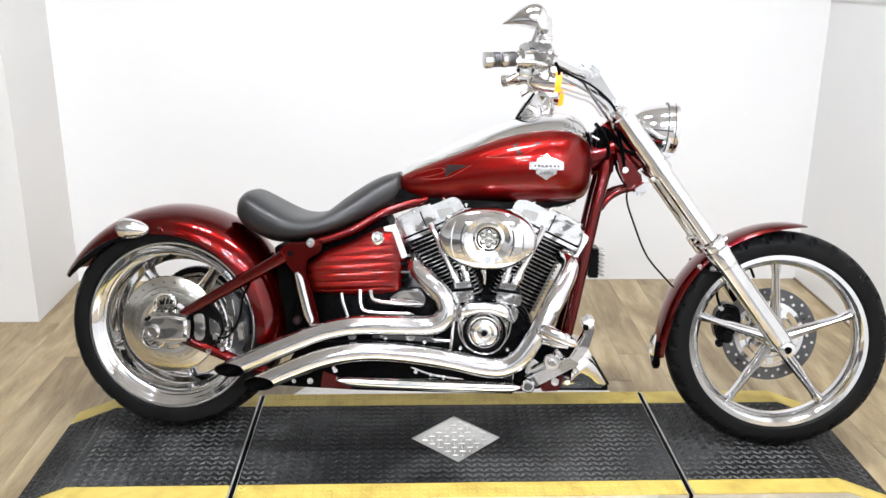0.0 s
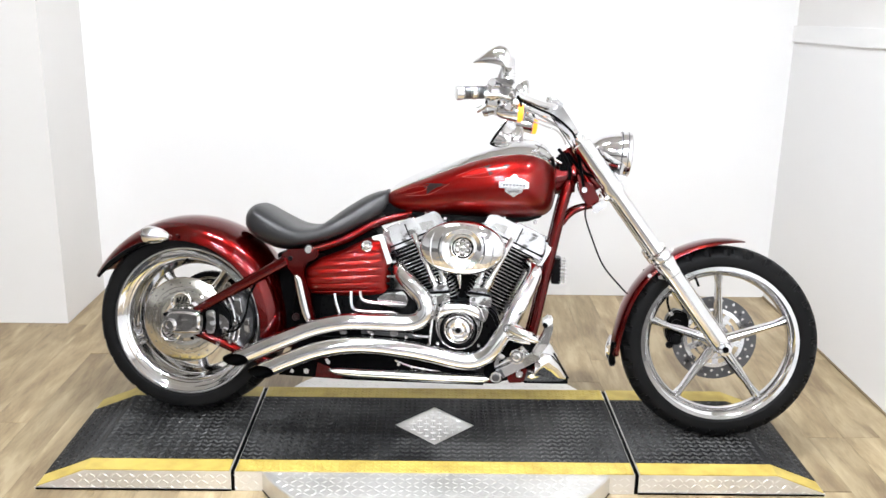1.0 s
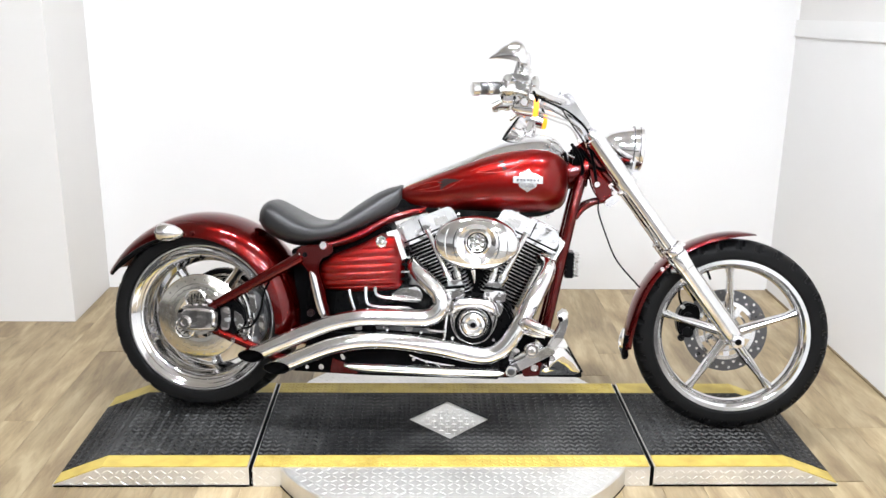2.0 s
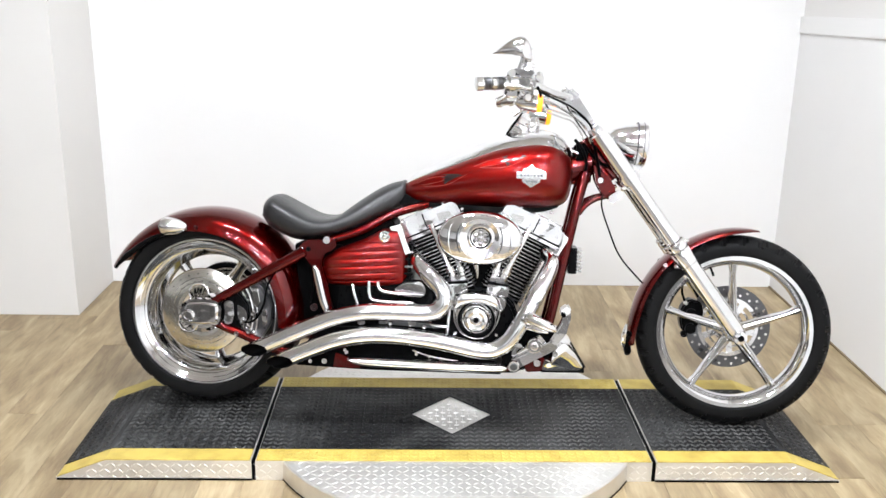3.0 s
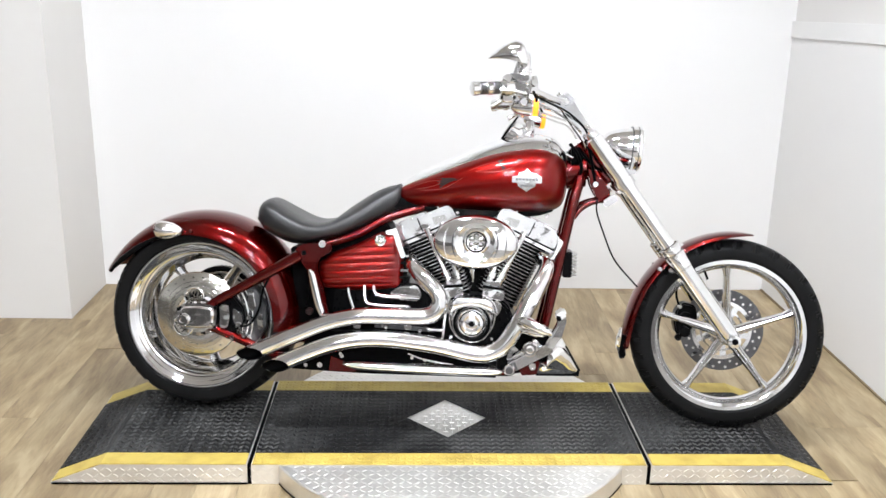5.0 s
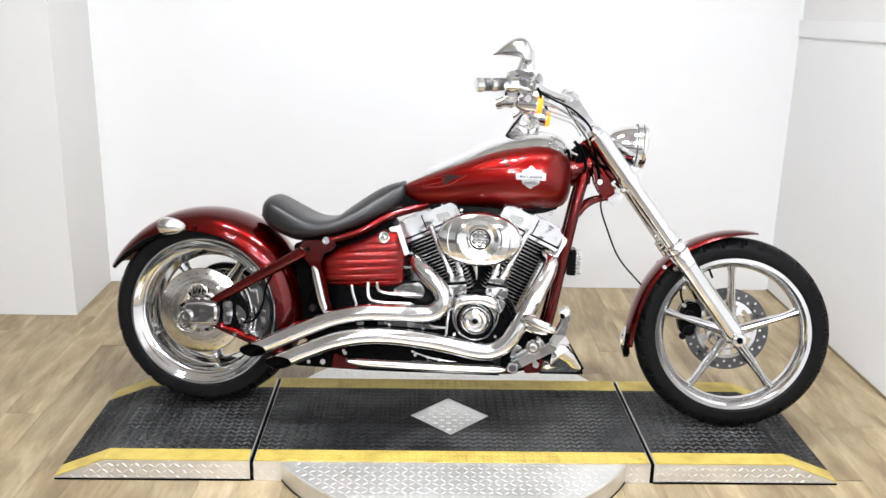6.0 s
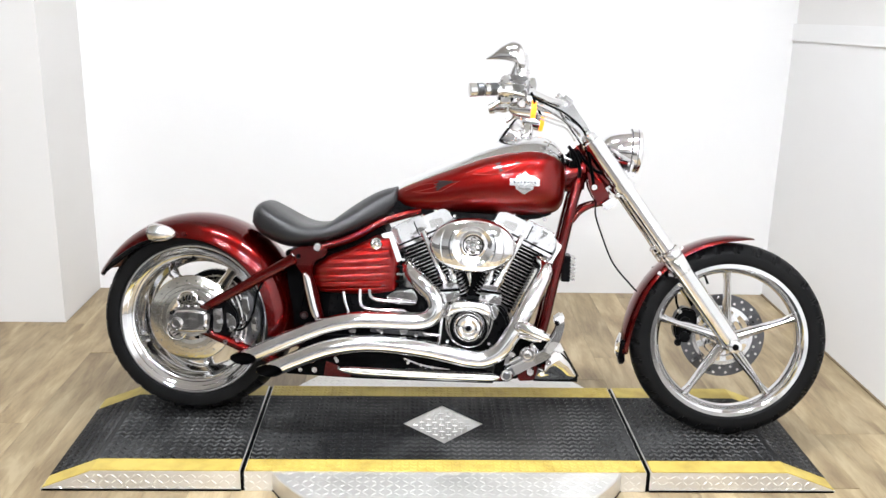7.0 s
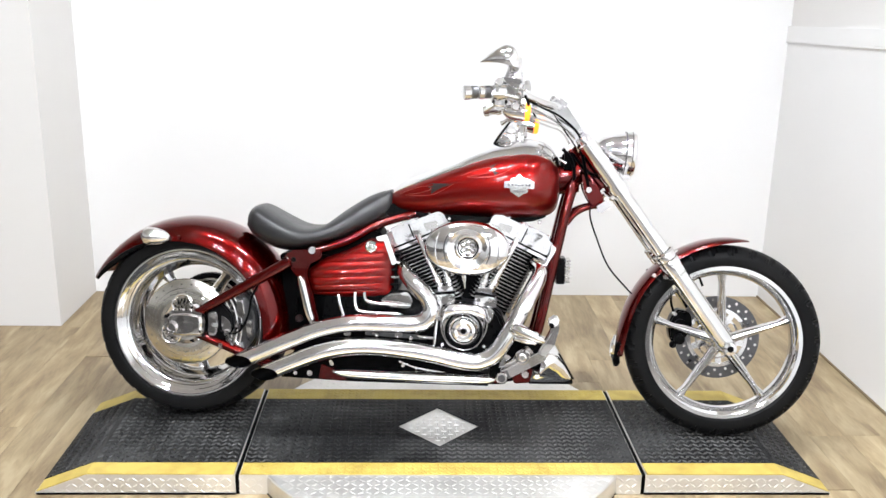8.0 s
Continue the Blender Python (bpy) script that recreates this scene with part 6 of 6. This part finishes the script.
        for x, lo, hi, w in rows:
            h = (hi - lo) / 1.45
            ring = oval(x, -0.375, hi - h, w, h, 28, 2.1)
            rings.append([(qx, qy, max(qz, lo)) for qx, qy, qz in ring])
        loft(bm, rings)
        part("mirror_shell", bm, CHROME, mi, sharp=50)
    for pts in ([(1.05, -0.34, 1.06), (1.11, -0.25, 1.04), (1.175, -0.15, 1.015), (1.235, -0.07, 0.975), (1.262, -0.05, 0.92)], [(1.05, -0.34, 1.08), (1.13, -0.24, 1.05), (1.19, -0.14, 1.03), (1.25, -0.08, 0.985), (1.275, -0.07, 0.93)],
                [(1.1, 0.34, 1.04), (1.17, 0.22, 1.01), (1.21, 0.12, 0.99), (1.235, 0.05, 0.95), (1.25, 0.03, 0.9)], [(1.1, 0.33, 1.05), (1.18, 0.2, 1.02), (1.22, 0.1, 1.0), (1.25, 0.02, 0.96)]):
        bm = bm_new()
        sweep(bm, pts, 0.0034, 8, n=30)
        part("cable", bm, MATT if pts[0][2] > 1.07 else STEEL, hb)
    for c, q in (((1.167, -0.16, 1.052), (0.03, 0.022, 0.03)), ((1.112, -0.25, 1.062), (0.02, 0.024, 0.03)), ((1.142, -0.2, 1.058), (0.016, 0.03, 0.02))):
        bm = bm_new()
        block(bm, c, q, bevel=0.006)
        part("cable_clip", bm, CHROME, hb)


def front_fender():
    f = arc_fender("front_fender", AXLE_F, (79, 88, 100, 120, 145, 170, 188, 191), (0.342, 0.343, 0.341, 0.337, 0.335, 0.338, 0.352, 0.356), (0.338, 0.33, 0.322, 0.316, 0.312, 0.312, 0.326, 0.332),
                   (0.02, 0.048, 0.06, 0.064, 0.064, 0.062, 0.05, 0.03), "slim glossy red front fender", thick=0.003)
    bm = bm_new()
    rings = []
    for a, w, r0, r1 in ((182, 0.052, 0.33, 0.352), (185, 0.048, 0.334, 0.358), (188.5, 0.04, 0.337, 0.36), (192, 0.036, 0.338, 0.362), (194.5, 0.03, 0.34, 0.362), (196.3, 0.018, 0.346, 0.361)):
        rings.append([polar(AXLE_F, r, a, y) for r, y in ((r0 + 0.003, -w), (r1 - 0.003, -w * 0.7), (r1, 0), (r1 - 0.003, w * 0.7), (r0 + 0.003, w), (r0, w * 0.85), (r1 - 0.006, 0), (r0, -w * 0.85))])
    loft(bm, rings)
    part("fender_flap", bm, BLACK, f, "black fender end flap", sharp=60)
    bm = bm_new()
    sweep(bm, [polar(AXLE_F, 0.352, 178, -0.05), polar(AXLE_F, 0.358, 183, -0.048), polar(AXLE_F, 0.362, 188, -0.042), polar(AXLE_F, 0.362, 191, -0.036)], (0.004, 0.0085, 0.008, 0.003), 8, n=12)
    part("fender_trim", bm, CHROME, f)
    for s in (-1, 1):
        bm = bm_new()
        beam(bm, polar(AXLE_F, 0.315, 128, s * 0.066), polar(AXLE_F, 0.29, 134, s * 0.095), 0.03, 0.014, 0.003)
        part("fender_bracket", bm, CHROME, f)
        bolt("fender_bolt", polar(AXLE_F, 0.322, 138, s * 0.064), 0.007, 0.008, CHROME, f, (0, s, 0))
    # front caliper on the far leg
    bm = bm_new()
    prism(bm, rounded([(1.6, 0.38), (1.625, 0.41), (1.665, 0.4), (1.675, 0.36), (1.66, 0.32), (1.625, 0.29), (1.605, 0.3), (1.595, 0.335)], 0.012), 0.045, 0.1, 0.006)
    for z in (0.31, 0.36):
        turned(bm, [(0.0005, 0.03), (0.018, 0.032), (0.018, 0.05), (0.0005, 0.05)], (1.632, 0, z), (0, 1, 0), 16)
    cal = part("front_caliper", bm, BLACK, bike, "black front brake caliper")
    bolt("caliper_bolt", (1.612, 0.045, 0.29), 0.012, 0.014, BLACK, cal)
    bolt("caliper_bolt", (1.612, 0.045, 0.395), 0.008, 0.012, STEEL, cal)
    bm = bm_new()
    sweep(bm, [(1.61, 0.05, 0.4), (1.6, 0.05, 0.43), (1.6, 0.055, 0.46)], 0.004, 8, n=16)
    part("brake_line", bm, MATT, cal)


front_wheel()
rear_wheel()
rear_fender()
frame_and_swingarm()
engine()
oil_tank()
seat()
fuel_tank()
exhaust()
lower_rail()
foot_control()
fork()
handlebar()
front_fender()


# ---- floor planks ----
def planks():
    rng = random.Random(4)
    meshes = {}

    def plank_mesh(w, l):
        key = (w, round(l, 2))
        if key not in meshes:
            bm = bm_new()
            block(bm, (0, 0, 0), (w, l, 0.012), bevel=0)
            me = bpy.data.meshes.new("plank")
            bm.to_mesh(me)
            bm.free()
            me.materials.append(OAK)
            meshes[key] = me
        return meshes[key]

    w = 0.13
    x = -4.8
    while x < 1.67:
        wide = min(w, 1.67 - x) - 0.0008
        y = -1.25 + rng.uniform(0, 1.2)
        first = True
        top = 1.58 if x > -1.75 else 1.1
        start = -1.34
        while start < top - 0.02:
            stop = min(y, top) if first else min(start + 1.28, top)
            first = False
            if stop - start > 0.02:
                ob = new("plank", plank_mesh(round(wide, 4), stop - start - 0.001))
                ob.parent = floor
                ob.location = (x + w / 2 if wide > 0.12 else x + wide / 2, (start + stop) / 2, -0.0065)
            start = stop
        x += w


planks()
